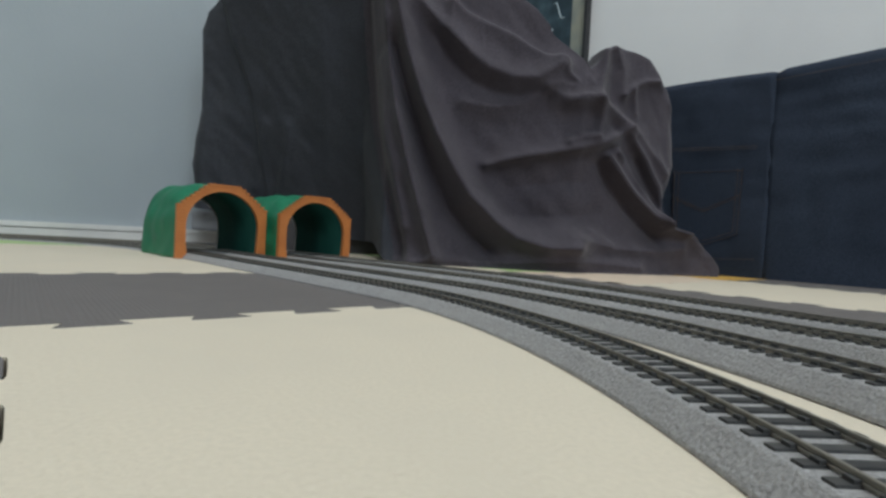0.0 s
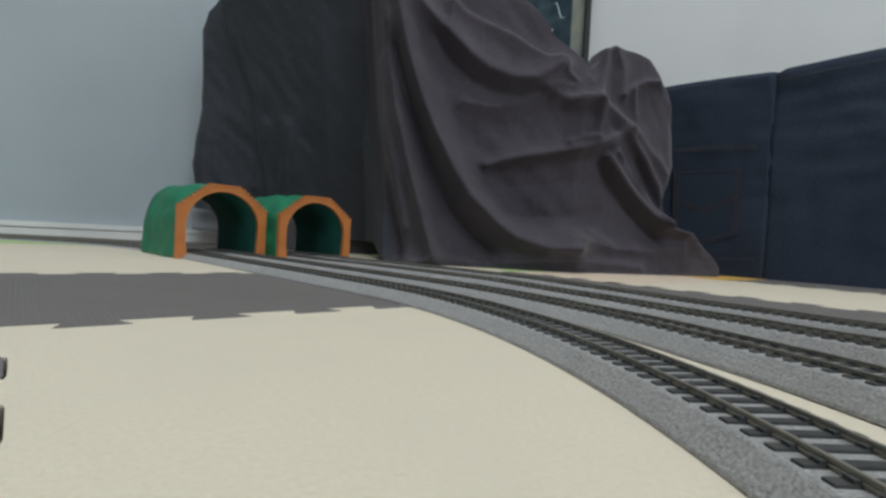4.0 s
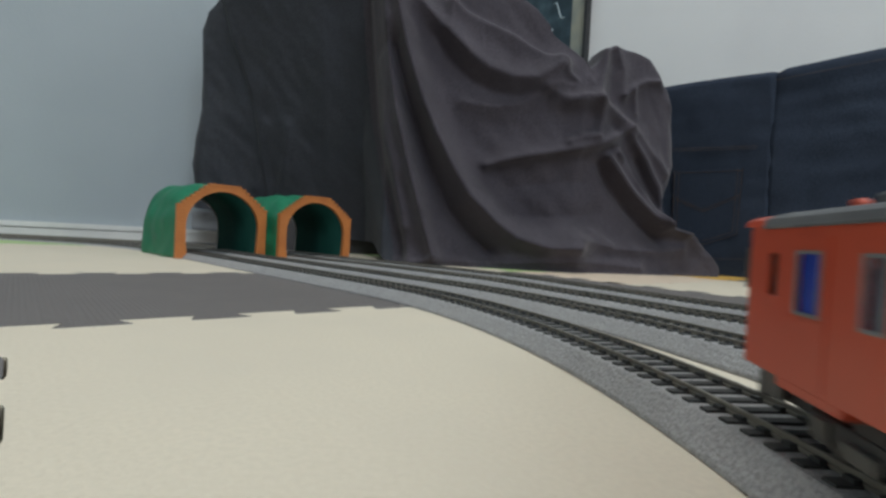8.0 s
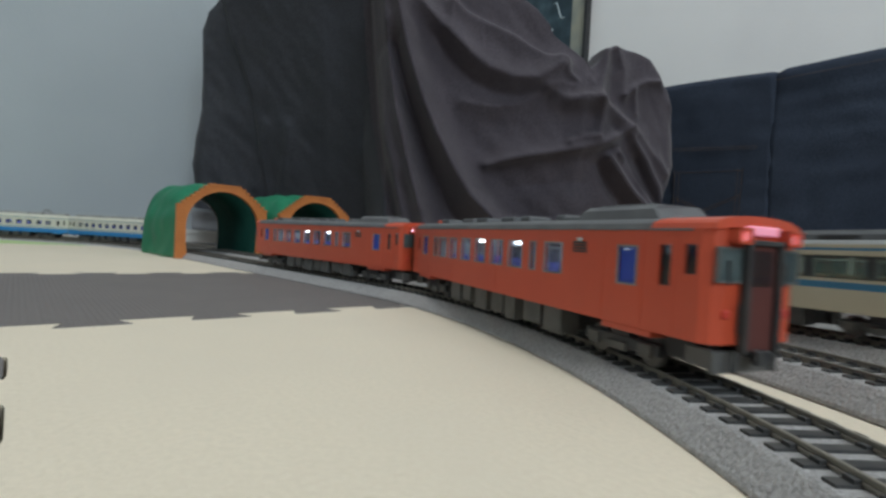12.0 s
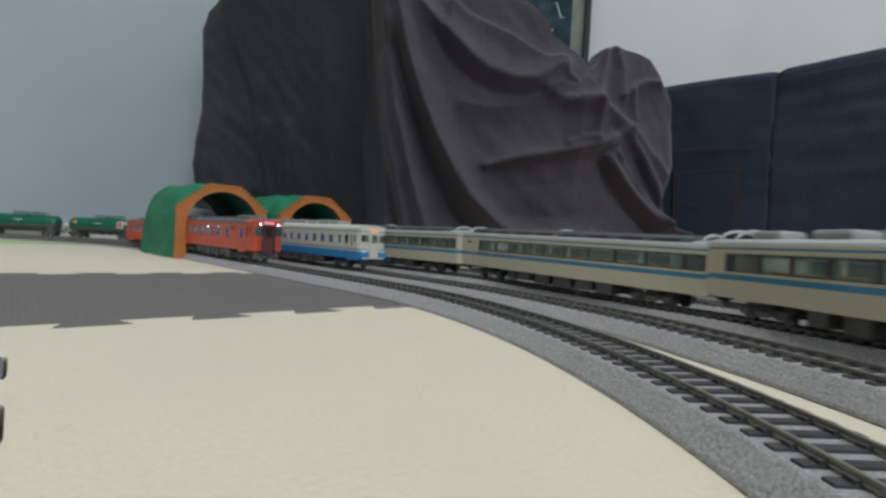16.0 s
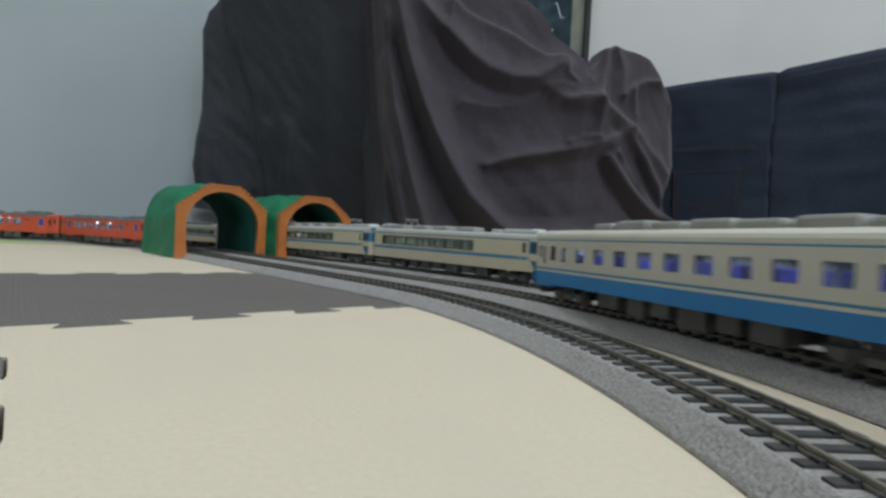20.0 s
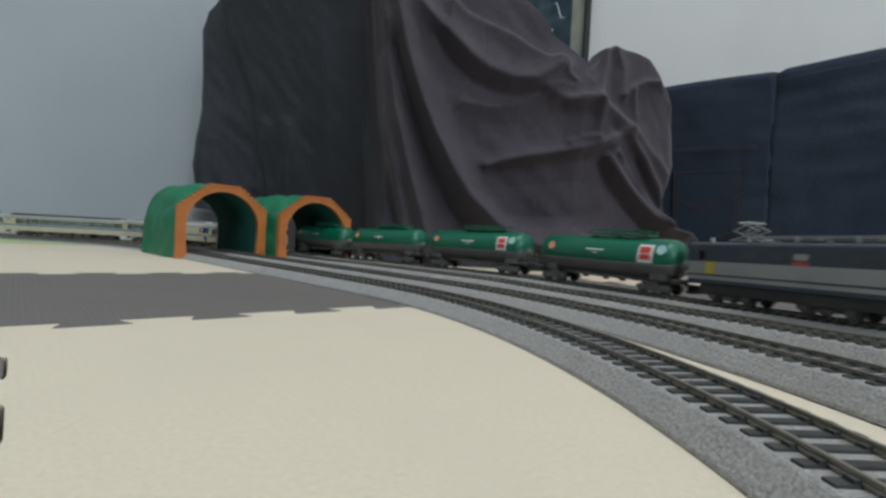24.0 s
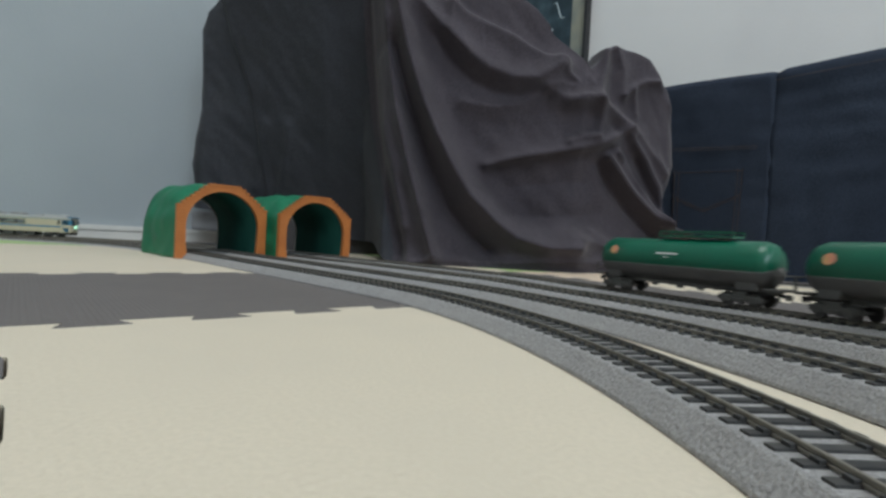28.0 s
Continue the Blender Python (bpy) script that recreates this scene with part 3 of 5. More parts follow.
def cabinet_base():
    c = tagged(new("furniture_base"), "grey furniture base on a dark leg under the blanket", "furniture")
    part("plinth", sub([(-372, 800, 36, 60, 44, 30)], 5.0), M_PLINTH, c)
    part("leg", sub([(-349, 800, 10, 12, 30, 24)], 1.0), M_LEG_GAP, c)
    # dark panel put where the gap under the hem lies in shade
    part("base_panel", sub([(-172, 730, 20, 240, 20, 62)], 3.0), M_LEG_GAP, c, "dark panel standing in for shade under the hem")
    part("front_foot", sub([(-262, 724, 12, 14, 12, 46)], 1.5), M_PLINTH, c)


M_PLINTH = material("plinth_grey", (0.30, 0.30, 0.31), 0.6, spots=(0.26, 0.26, 0.27), spot_scale=40)
M_LEG_GAP = material("leg_and_gap_dark", (0.05, 0.045, 0.045), 0.6, spots=(0.035, 0.03, 0.03), spot_scale=40)
cabinet_base()


# ---- denim ----
JW, JN = Vector((math.sqrt(0.5), -math.sqrt(0.5), 0)), Vector((-math.sqrt(0.5), -math.sqrt(0.5), 0))
JO = Vector((0.5075, 0.5075, 0))


def denim_point(w, z, out=0.0):
    return JO + JW * (w * MM) + JN * (out * MM) + Vector((0, 0, z * MM))


def denim_panel(w0, w1, top0, top1, seed, label):
    e = tagged(new("denim_jeans"), label, "jeans", "jeans hung as a backdrop")
    n, m = 60, 70
    bm = bmesh.new()
    grid = []
    for i in range(n + 1):
        f = i / n
        row = []
        for j in range(m + 1):
            g = j / m
            w = w0 + (w1 - w0) * f
            zt = top0 + (top1 - top0) * f + 2.0 * math.sin(f * math.pi)
            z = g * zt
            o = 4.0 * noise.noise(Vector((w * 0.012 + seed, z * 0.010, 1))) + 1.2 * noise.noise(Vector((w * 0.05 + seed, z * 0.03, 5))) + 2.6 * noise.noise(Vector((w * 0.014 + seed + 3, z * 0.05, 9))) * min(1.0, g * 1.4)
            o -= 14 * max(0, (g - 0.96) / 0.04) ** 2 + 1.4 * max(0, 1 - f / 0.02) ** 2 + 1.4 * max(0, (f - 0.98) / 0.02) ** 2 + 8.0 * (max(0, g - 0.8) / 0.2) ** 2 * max(0, 1 - min(f, 1 - f) / 0.03)
            row.append(bm.verts.new(denim_point(w, z, o)))
        grid.append(row)
    for i in range(n):
        for j in range(m):
            bm.faces.new((grid[i][j], grid[i + 1][j], grid[i + 1][j + 1], grid[i][j + 1]))
    back = [[bm.verts.new(denim_point(w0 + (w1 - w0) * i / n, z, -40)) for z in (0.0, top0 + (top1 - top0) * i / n - 6)] for i in range(n + 1)]
    for i in range(n):
        bm.faces.new((grid[i][m], grid[i + 1][m], back[i + 1][1], back[i][1]))
        bm.faces.new((back[i][0], back[i][1], back[i + 1][1], back[i + 1][0]))
    for i in (0, n):
        bm.faces.new([v for v in grid[i]] + [back[i][1], back[i][0]])
    part("cloth", bm, M_DENIM, e, "", True)
    return e


def thread(parent, pts, out=2.6, r=0.42):
    """A line of short stitches along a way on the denim."""
    bm = bmesh.new()
    for (w0, z0), (w1, z1) in zip(pts, pts[1:]):
        l = math.hypot(w1 - w0, z1 - z0)
        n = max(1, int(l / 3.2))
        for i in range(n):
            a, b = (i + 0.12) / n, (i + 0.86) / n
            tube(bm, denim_point(w0 + (w1 - w0) * a, z0 + (z1 - z0) * a, out), denim_point(w0 + (w1 - w0) * b, z0 + (z1 - z0) * b, out), r * MM, 5)
    return part("stitching", bm, M_STITCH, parent, "reddish brown stitching")


def denim_slab(parent, name, outline, out0, out1):
    bm = bmesh.new()
    a = [bm.verts.new(denim_point(w, z, out0)) for w, z in outline]
    b = [bm.verts.new(denim_point(w, z, out1)) for w, z in outline]
    for i in range(len(outline)):
        j = (i + 1) % len(outline)
        bm.faces.new((a[i], a[j], b[j], b[i]))
    bm.faces.new(b)
    bm.faces.new(a[::-1])
    return part(name, bm, M_DENIM, parent)


J1 = denim_panel(-330, -150.5, 268, 262, 0.0, "dark indigo denim jeans with a stitched back pocket")
POCKET = [(-264, 142), (-180, 141), (-182, 55), (-221, 40), (-262, 54)]
denim_slab(J1, "pocket", POCKET, -3, 3.2)
thread(J1, [(-264, 142), (-262, 54), (-221, 40), (-182, 55), (-180, 141)], 3.5)
thread(J1, [(-262, 138), (-181, 137)], 3.5)
thread(J1, [(-258, 141), (-257, 58), (-221, 45), (-187, 58), (-185, 140)], 3.5)
thread(J1, [(-261, 104), (-224, 87), (-182, 106)], 3.5)
thread(J1, [(-261, 101), (-224, 84), (-182, 103)], 3.5)
thread(J1, [(-300, 171), (-166, 164)], 4.2)
thread(J1, [(-300, 174), (-166, 167)], 4.2)
thread(J1, [(-217, 21), (-160, 24)], 4.2)
J2 = denim_panel(-152.6, 190, 264, 277, 7.0, "dark indigo denim jeans beside the pocketed pair")
thread(J2, [(-150, 247), (188, 260)], 3.2)


# ---- framed picture on the wall ----
def picture_material():
    m = material("print_dark_teal", (0.010, 0.028, 0.040), 0.45, spots=(0.05, 0.09, 0.11), spot_scale=22)
    return m


def wall_point(b, z, out):
    return room(ROOM_A1 - out, b, z)


def wall_slab(name, b0, b1, z0, z1, o0, o1, mat, parent, label=""):
    bm = bmesh.new()
    room_box(bm, ROOM_A1 - o1, ROOM_A1 - o0, b0, b1, z0, z1)
    return part(name, bm, mat, parent, label)


M_BLACK = material("black_frame", (0.012, 0.012, 0.014), 0.4, spots=(0.02, 0.02, 0.02), spot_scale=60)
M_STREAK = material("print_pale_streak", (0.42, 0.50, 0.52), 0.5, spots=(0.30, 0.38, 0.42), spot_scale=40)
M_PALE = material("print_pale_margin", (0.28, 0.28, 0.22), 0.5, spots=(0.20, 0.22, 0.20), spot_scale=20)
frame_thing = tagged(new("framed_picture"), "dark framed picture with a pale margin on the wall", "picture")
wall_slab("print", 0.650, 1.0 - 0.08, 0.42, 1.15, 0.004, 0.010, picture_material(), frame_thing, "dark teal print")
wall_slab("margin", 0.613, 0.650, 0.42, 1.15, 0.004, 0.011, M_PALE, frame_thing, "pale patterned margin")
wall_slab("frame_side", 0.606, 0.613, 0.40, 1.17, 0.002, 0.020, M_BLACK, frame_thing)
wall_slab("frame_side", 0.92 , 0.929, 0.40, 1.17, 0.002, 0.020, M_BLACK, frame_thing)
wall_slab("frame_bottom", 0.613, 0.92, 0.40, 0.42, 0.002, 0.020, M_BLACK, frame_thing)
wall_slab("frame_top", 0.613, 0.92, 1.15, 1.17, 0.002, 0.020, M_BLACK, frame_thing)

# pale brushed streaks across the print
for k, (b0, z0, b1, z1) in enumerate(((0.69, 0.50, 0.73, 0.56), (0.70, 0.53, 0.76, 0.55), (0.67, 0.55, 0.70, 0.60), (0.74, 0.58, 0.80, 0.62), (0.66, 0.47, 0.685, 0.49))):
    bm = bmesh.new()
    path = [wall_point(b0 + (b1 - b0) * i / 6, z0 + (z1 - z0) * i / 6 + 0.008 * math.sin(i * 1.3 + k), 0.0105) for i in range(7)]
    for p, q in zip(path, path[1:]):
        tube(bm, p, q, 0.0016 + 0.0008 * (k % 2), 6)
    part("pale_streak", bm, M_STREAK, frame_thing, "pale brushed streak of the print")

# ---- trains ----
M_GLASS = material("window_glass", (0.10, 0.12, 0.16), 0.08, spec=0.6, alpha=0.35)
M_DARKGLASS = material("tinted_glass", (0.012, 0.018, 0.022), 0.08, spec=0.6, alpha=0.55)
# its blue stands in for the lit blue interior behind the door windows
M_BLUEGLASS = material("blue_inside_glass", (0.02, 0.06, 0.42), 0.2, alpha=0.9)
# pale greenish mottling painted in for reflections on the windscreens
M_CABGLASS = material("cab_glass", (0.05, 0.07, 0.075), 0.06, spots=(0.10, 0.13, 0.13), spot_scale=110, spec=0.7)
M_GREENGLASS = material("green_tint_glass", (0.10, 0.14, 0.12), 0.07, spec=0.6, alpha=0.34)
# underfloor grey in a darker copy, for the shade beneath the coaches
M_BOXES = material("equipment_grey_shaded", (0.07, 0.068, 0.064), 0.7, spots=(0.045, 0.044, 0.042), spot_scale=150)
M_SEATBLUE = material("seat_blue", (0.06, 0.07, 0.50), 0.8, spots=(0.05, 0.05, 0.38), spot_scale=90)
M_SEATBROWN = material("seat_brown", (0.24, 0.15, 0.09), 0.8, spots=(0.19, 0.12, 0.07), spot_scale=90)
M_INSIDE = material("interior_grey", (0.45, 0.47, 0.47), 0.7, spots=(0.38, 0.40, 0.40), spot_scale=60)
M_LED = material("led_white", (0.9, 0.95, 1.0), 0.4, emit=(0.80, 0.92, 1.0), strength=14.0)
M_LEDBRIGHT = material("led_strip_bright", (0.8, 0.9, 1.0), 0.4, emit=(0.70, 0.85, 1.0), strength=8.0)
M_LEDWARM = material("led_strip_greenish", (0.9, 0.95, 0.85), 0.4, emit=(0.80, 1.0, 0.78), strength=4.5)
M_HEADLAMP = material("headlamp_bluish", (0.9, 0.95, 1.0), 0.3, emit=(0.66, 0.74, 1.0), strength=6.0)
M_PINK = material("sign_pink", (0.9, 0.4, 0.5), 0.4, emit=(1.0, 0.22, 0.36), strength=0.28)
M_ORANGE_L = material("marker_orange", (0.9, 0.4, 0.2), 0.4, emit=(1.0, 0.28, 0.08), strength=0.25)
M_SIGNGREEN = material("headmark_green", (0.4, 0.9, 0.6), 0.4, emit=(0.45, 1.0, 0.72), strength=1.6)
M_SILVER = material("roof_silver", (0.42, 0.43, 0.42), 0.5, spots=(0.35, 0.36, 0.35), spot_scale=60)
M_ROOFCREAM = material("roof_cream", (0.60, 0.59, 0.50), 0.45, spots=(0.53, 0.52, 0.45), spot_scale=60)
M_ACGREY = material("unit_grey", (0.30, 0.30, 0.28), 0.6, spots=(0.24, 0.24, 0.23), spot_scale=120)
M_RIMGREY = material("window_rim_grey", (0.26, 0.27, 0.27), 0.45, 0.3, spots=(0.2, 0.2, 0.2), spot_scale=200)
M_WHEEL = material("wheel_steel", (0.10, 0.095, 0.09), 0.45, 0.7, spots=(0.06, 0.058, 0.055), spot_scale=200)
M_PLACARD_RED = material("placard_red", (0.55, 0.05, 0.03), 0.45, spots=(0.48, 0.04, 0.03), spot_scale=150)
M_PLACARD_WHITE = material("placard_white", (0.72, 0.72, 0.70), 0.45, spots=(0.64, 0.64, 0.62), spot_scale=150)
M_MAROON = material("gangway_maroon", (0.10, 0.025, 0.02), 0.6, spots=(0.07, 0.02, 0.018), spot_scale=90)
M_RADIATOR = material("radiator_dark", (0.075, 0.078, 0.08), 0.7, spots=(0.055, 0.057, 0.06), spot_scale=120)
M_EMBLEM = material("emblem_orange", (0.62, 0.24, 0.16), 0.45, spots=(0.5, 0.34, 0.10), spot_scale=250)
M_EMBLEM2 = material("emblem_pale", (0.30, 0.52, 0.50), 0.45, spots=(0.42, 0.60, 0.58), spot_scale=250)
M_YELLOW_P = material("yellow_paint", (0.50, 0.40, 0.06), 0.5, spots=(0.42, 0.33, 0.05), spot_scale=150)

WIDE = 18.6
RIDE = 1.35  # how far the bodies are raised on the bogies to fit the camera's view


def parts(name, rows, bevel, mat, parent, label=""):
    """One part for each row: middle and size of a box, in millimetres."""
    return [part(name, sub([r], bevel), mat, parent, label) for r in rows]


def pierced(x0, x1, z0, z1, y, thick, holes):
    """An upright sheet with openings cut through it, as one connected mesh."""
    xs = sorted({x0, x1} | {v for h in holes if h[3] > z0 and h[2] < z1 for v in h[:2] if x0 < v < x1})
    zs = sorted({z0, z1} | {v for h in holes for v in h[2:4] if z0 < v < z1})
    bm, made = bmesh.new(), {}

    def vert(i, j, side):
        if (i, j, side) not in made:
            made[i, j, side] = bm.verts.new((xs[i] * MM, (y + side * thick / 2) * MM, zs[j] * MM))
        return made[i, j, side]

    def solid(i, j):
        if not (0 <= i < len(xs) - 1 and 0 <= j < len(zs) - 1):
            return False
        mx, mz = (xs[i] + xs[i + 1]) / 2, (zs[j] + zs[j + 1]) / 2
        return not any(h[0] < mx < h[1] and h[2] < mz < h[3] for h in holes)

    for i in range(len(xs) - 1):
        for j in range(len(zs) - 1):
            if not solid(i, j):
                continue
            for side in (-1, 1):
                bm.faces.new([vert(i, j, side), vert(i + 1, j, side), vert(i + 1, j + 1, side), vert(i, j + 1, side)])
            for di, dj, p, q in ((-1, 0, (0, 0), (0, 1)), (1, 0, (1, 0), (1, 1)), (0, -1, (0, 0), (1, 0)), (0, 1, (0, 1), (1, 1))):
                if not solid(i + di, j + dj):
                    bm.faces.new([vert(i + p[0], j + p[1], -1), vert(i + q[0], j + q[1], -1), vert(i + q[0], j + q[1], 1), vert(i + p[0], j + p[1], 1)])
    return bm


def side_panels(car, x0, x1, bands, holes):
    """Both side walls in painted bands with real window openings. bands: z0, z1, material, name."""
    for side in (-1, 1):
        for z0, z1, mat, name in bands:
            part(name, pierced(x0, x1, z0, z1, side * (WIDE / 2 - 0.4), 0.8, holes), mat, car)


def roof_prism(x0, x1, zt, apex, mat, car, name="roof", wide=WIDE, label=""):
    n = 12
    arc = [(wide / 2 * math.cos(math.pi * i / n), zt + (apex - zt) * math.sin(math.pi * i / n) ** 0.72) for i in range(n + 1)]
    bm = prism(bmesh.new(), [(y * MM, z * MM) for y, z in arc], x0 * MM, x1 * MM)
    return part(name, bm, mat, car, label)


def bogie(car, x, frame_mat=M_DARK, wheelbase=14.0):
    d = RIDE
    b = part("bogie", sub([(x, 0, 3.8 - d / 2, 5, 14, 1.6 + d)], 0.25), frame_mat, car)
    parts("side_frame", [(x, s * 6.6, 3.4 - d, wheelbase + 6, 1.2, 2.2) for s in (-1, 1)], 0.25, frame_mat, b)
    parts("axle_box", [(x + w * wheelbase / 2, s * 7.3, 3.0 - d, 3.2, 0.8, 2.4) for s in (-1, 1) for w in (-1, 1)], 0.2, M_UNDER, b)
    parts("spring", [(x, s * 7.4, 2.6 - d, 5.0, 0.9, 1.6) for s in (-1, 1)], 0.2, M_UNDER, b)
    for w in (-1, 1):
        bm = bmesh.new()
        for side in (-1, 1):
            tube(bm, (x * MM + w * wheelbase / 2 * MM, side * 4.2 * MM, (2.85 - d) * MM), (x * MM + w * wheelbase / 2 * MM, side * 5.6 * MM, (2.85 - d) * MM), 2.85 * MM, 20)
        tube(bm, (x * MM + w * wheelbase / 2 * MM, -4.2 * MM, (2.85 - d) * MM), (x * MM + w * wheelbase / 2 * MM, 4.2 * MM, (2.85 - d) * MM), 0.6 * MM, 8)
        part("wheelset", bm, M_WHEEL, b)
    return b


def coupler(car, x, sgn):
    part("coupler", sub([(x + sgn * 1.2, 0, 4.2, 4.0, 1.6, 1.4), (x + sgn * 2.6, 0, 3.8, 1.2, 3.0, 2.2)], 0.2), M_DARK, car)


def underfloor(car, rows, mat=M_BOXES):
    """Boxes of equipment under the floor: x, length, depth."""
    for x, l, d in rows:
        parts("underfloor_box", [(x, side * 6.0, 5.8 - d / 2 - 0.8, l, 5.0, d + 1.6) for side in (-1, 1)], 0.3, mat, car)
    # floor frame, with a deeper dark block added to stop the view beneath
    part("floor_frame", sub([(0, 0, 4.9, 130, 6.0, 0.9), (0, 0, 2.6, 62, 6.4, 4.4)]), M_DARK, car)


def interior(car, x0, x1, floor, seat, led, holes=(), back=5.8):
    part("floor_pan", sub([((x0 + x1) / 2, 0, floor, x1 - x0, WIDE - 2, 0.8)]), M_INSIDE, car)
    parts("partition", [(x, 0, floor + 6, 0.8, WIDE - 2.2, 11) for x in (x0 + 12, x1 - 20)], 0, M_INSIDE, car)
    x = x0 + 16
    while x < x1 - 24:
        for side in (-1, 1):
            part("seat", sub([(x, side * 5.0, floor + 1.8, 4.2, 5.2, 2.4), (x, side * 5.0, floor + 1.7 + back / 2, 1.8, 5.4, back)], 0.3), seat, car)
        x += 7.4
    for side in (-1, 1):
        part("luggage_rack", sub([((x0 + x1) / 2, side * 7.2, 18.4, (x1 - x0) * 0.8, 2.2, 0.3)]), M_INSIDE, car)
        if holes:
            part("inner_lining", pierced(x0, x1, floor, 21.6, side * (WIDE / 2 - 1.1), 0.3, holes), M_INSIDE, car)
    part("light_strip", sub([((x0 + x1) / 2, 0, 20.6, (x1 - x0) * 0.84, 2.2, 0.5)]), led, car, "glowing interior light strip")


def panes(car, wins, glass, inset=0.35):
    for x0, x1, z0, z1 in wins:
        for side in (-1, 1):
            ob = part("window_pane", sub([((x0 + x1) / 2, side * (WIDE / 2 - 0.4 - inset * 0.3), (z0 + z1) / 2, x1 - x0 - 0.02, 0.25, z1 - z0 - 0.02)]), glass, car)
            ob.visible_shadow = False


def rims(car, wins, mat):
    """Thin metal frames round the windows, a hair proud of the side."""
    for x0, x1, z0, z1 in wins:
        for side in (-1, 1):
            part("window_frame", pierced(x0 - 0.1, x1 + 0.1, z0 - 0.1, z1 + 0.1, side * (WIDE / 2 + 0.02), 0.25, [(x0 + 0.25, x1 - 0.25, z0 + 0.25, z1 - 0.25)]), mat, car)


def end_cap(car, x0, x1, bands, taper=2.2, name="end_wall"):
    """The rounded end of a car body, in bands."""
    w = WIDE / 2
    sgn = 1 if x1 > x0 else -1
    for z0, z1, mat, _ in bands:
        bm = bmesh.new()
        pts = [(x0, w), (x1 - sgn * taper, w), (x1 - sgn * taper * 0.3, w - taper * 0.35), (x1, w - taper * 1.2), (x1, -w + taper * 1.2), (x1 - sgn * taper * 0.3, -w + taper * 0.35), (x1 - sgn * taper, -w), (x0, -w)]
        a = [bm.verts.new((x * MM, y * MM, z0 * MM)) for x, y in pts]
        b = [bm.verts.new((x * MM, y * MM, z1 * MM)) for x, y in pts]
        for i in range(len(pts)):
            j = (i + 1) % len(pts)
            bm.faces.new((a[i], a[j], b[j], b[i]))
        bm.faces.new(a[::-1])
        bm.faces.new(b)
        part(name, bm, mat, car)


# the vermilion railcar
def red_cab(car, e):
    """The cab at one end of the railcar: e is 1 for the leading end, -1 for the trailing end."""
    d = 1.8 if e > 0 else 0.0
    part("gangway_door", sub([(e * (72.3 + d), 0, 12.8, 0.8, 6.0, 16.4)], 0.2), M_MAROON, car, "dark red gangway door")
    part("gangway_rim", sub([(e * (72.9 + d), y, 12.8, 1.4, 0.8, 16.8) for y in (-3.4, 3.4)] + [(e * (72.9 + d), 0, 21.1, 1.4, 7.4, 0.8)], 0.15), M_DARK, car)
    part("gangway_window", sub([(e * (72.75 + d), 0, 17.2, 0.3, 4.0, 5.4)]), M_DARKGLASS, car)
    for y in (-6.2, 6.2):
        part("windscreen", sub([(e * (72.05 + d), y * 0.98, 17.6, 0.5, 5.0, 4.8)], 0.15), M_CABGLASS, car)
        part("windscreen_frame", sub([(e * (72.2 + d), y * 0.98, 17.6 + dz, 0.5, 5.4, 0.35) for dz in (-2.5, 2.5)] + [(e * (72.2 + d), y * 0.98 + dy, 17.6, 0.5, 0.35, 5.2) for dy in (-2.5, 2.5)]), M_GREY, car)
        part("wiper", sub([(e * (72.5 + d), y * 0.98 + 0.5, 16.4, 0.3, 0.3, 3.6)]), M_DARK, car)
        lamp = part("headlight", sub([(e * (72.15 + d), y * 0.86, 22.0, 0.3, 1.3, 1.3)], 0.1), M_HEADLAMP if e < 0 else M_PLACARD_WHITE, car, "lamp in an added red hood")
        # hood added to hide the glow except from near the lamp's axis
        part("lamp_hood", sub([(e * (72.9 + d), y * 0.86 + dy, 22.0, 2.4, 0.4, 2.2) for dy in (-1.15, 1.15)] + [(e * (72.9 + d), y * 0.86, 22.0 + dz, 2.4, 2.7, 0.4) for dz in (-1.0, 1.0)]), M_RED, lamp)
        part("tail_lamp", sub([(e * (72.2 + d), y * 1.02, 10.2, 0.6, 1.4, 1.4)], 0.3), M_PLACARD_RED, car)
        part("hand_rail", sub([(e * (72.6 + d), y * 0.66, 9.6, 0.3, 0.3, 4.6)]), M_DARK, car)
    part("sign_box", sub([(e * (72.1 + d), 0, 22.9, 1.6, 6.4, 1.5)], 0.3), M_PINK if e < 0 else M_DARK, car, "destination sign box")
    part("snow_plough", sub([(e * (70.4 + d), 0, 2.6, 1.2, 14, 3.4), (e * (68 + d), 6.4, 3.0, 5, 1.0, 3.0), (e * (68 + d), -6.4, 3.0, 5, 1.0, 3.0)], 0.2), M_GREY, car)
    part("brake_hose", sub([(e * (72.4 + d), y, 3.0, 0.7, 0.7, 3.4) for y in (-4.2, 4.2)], 0.2), M_DARK, car)


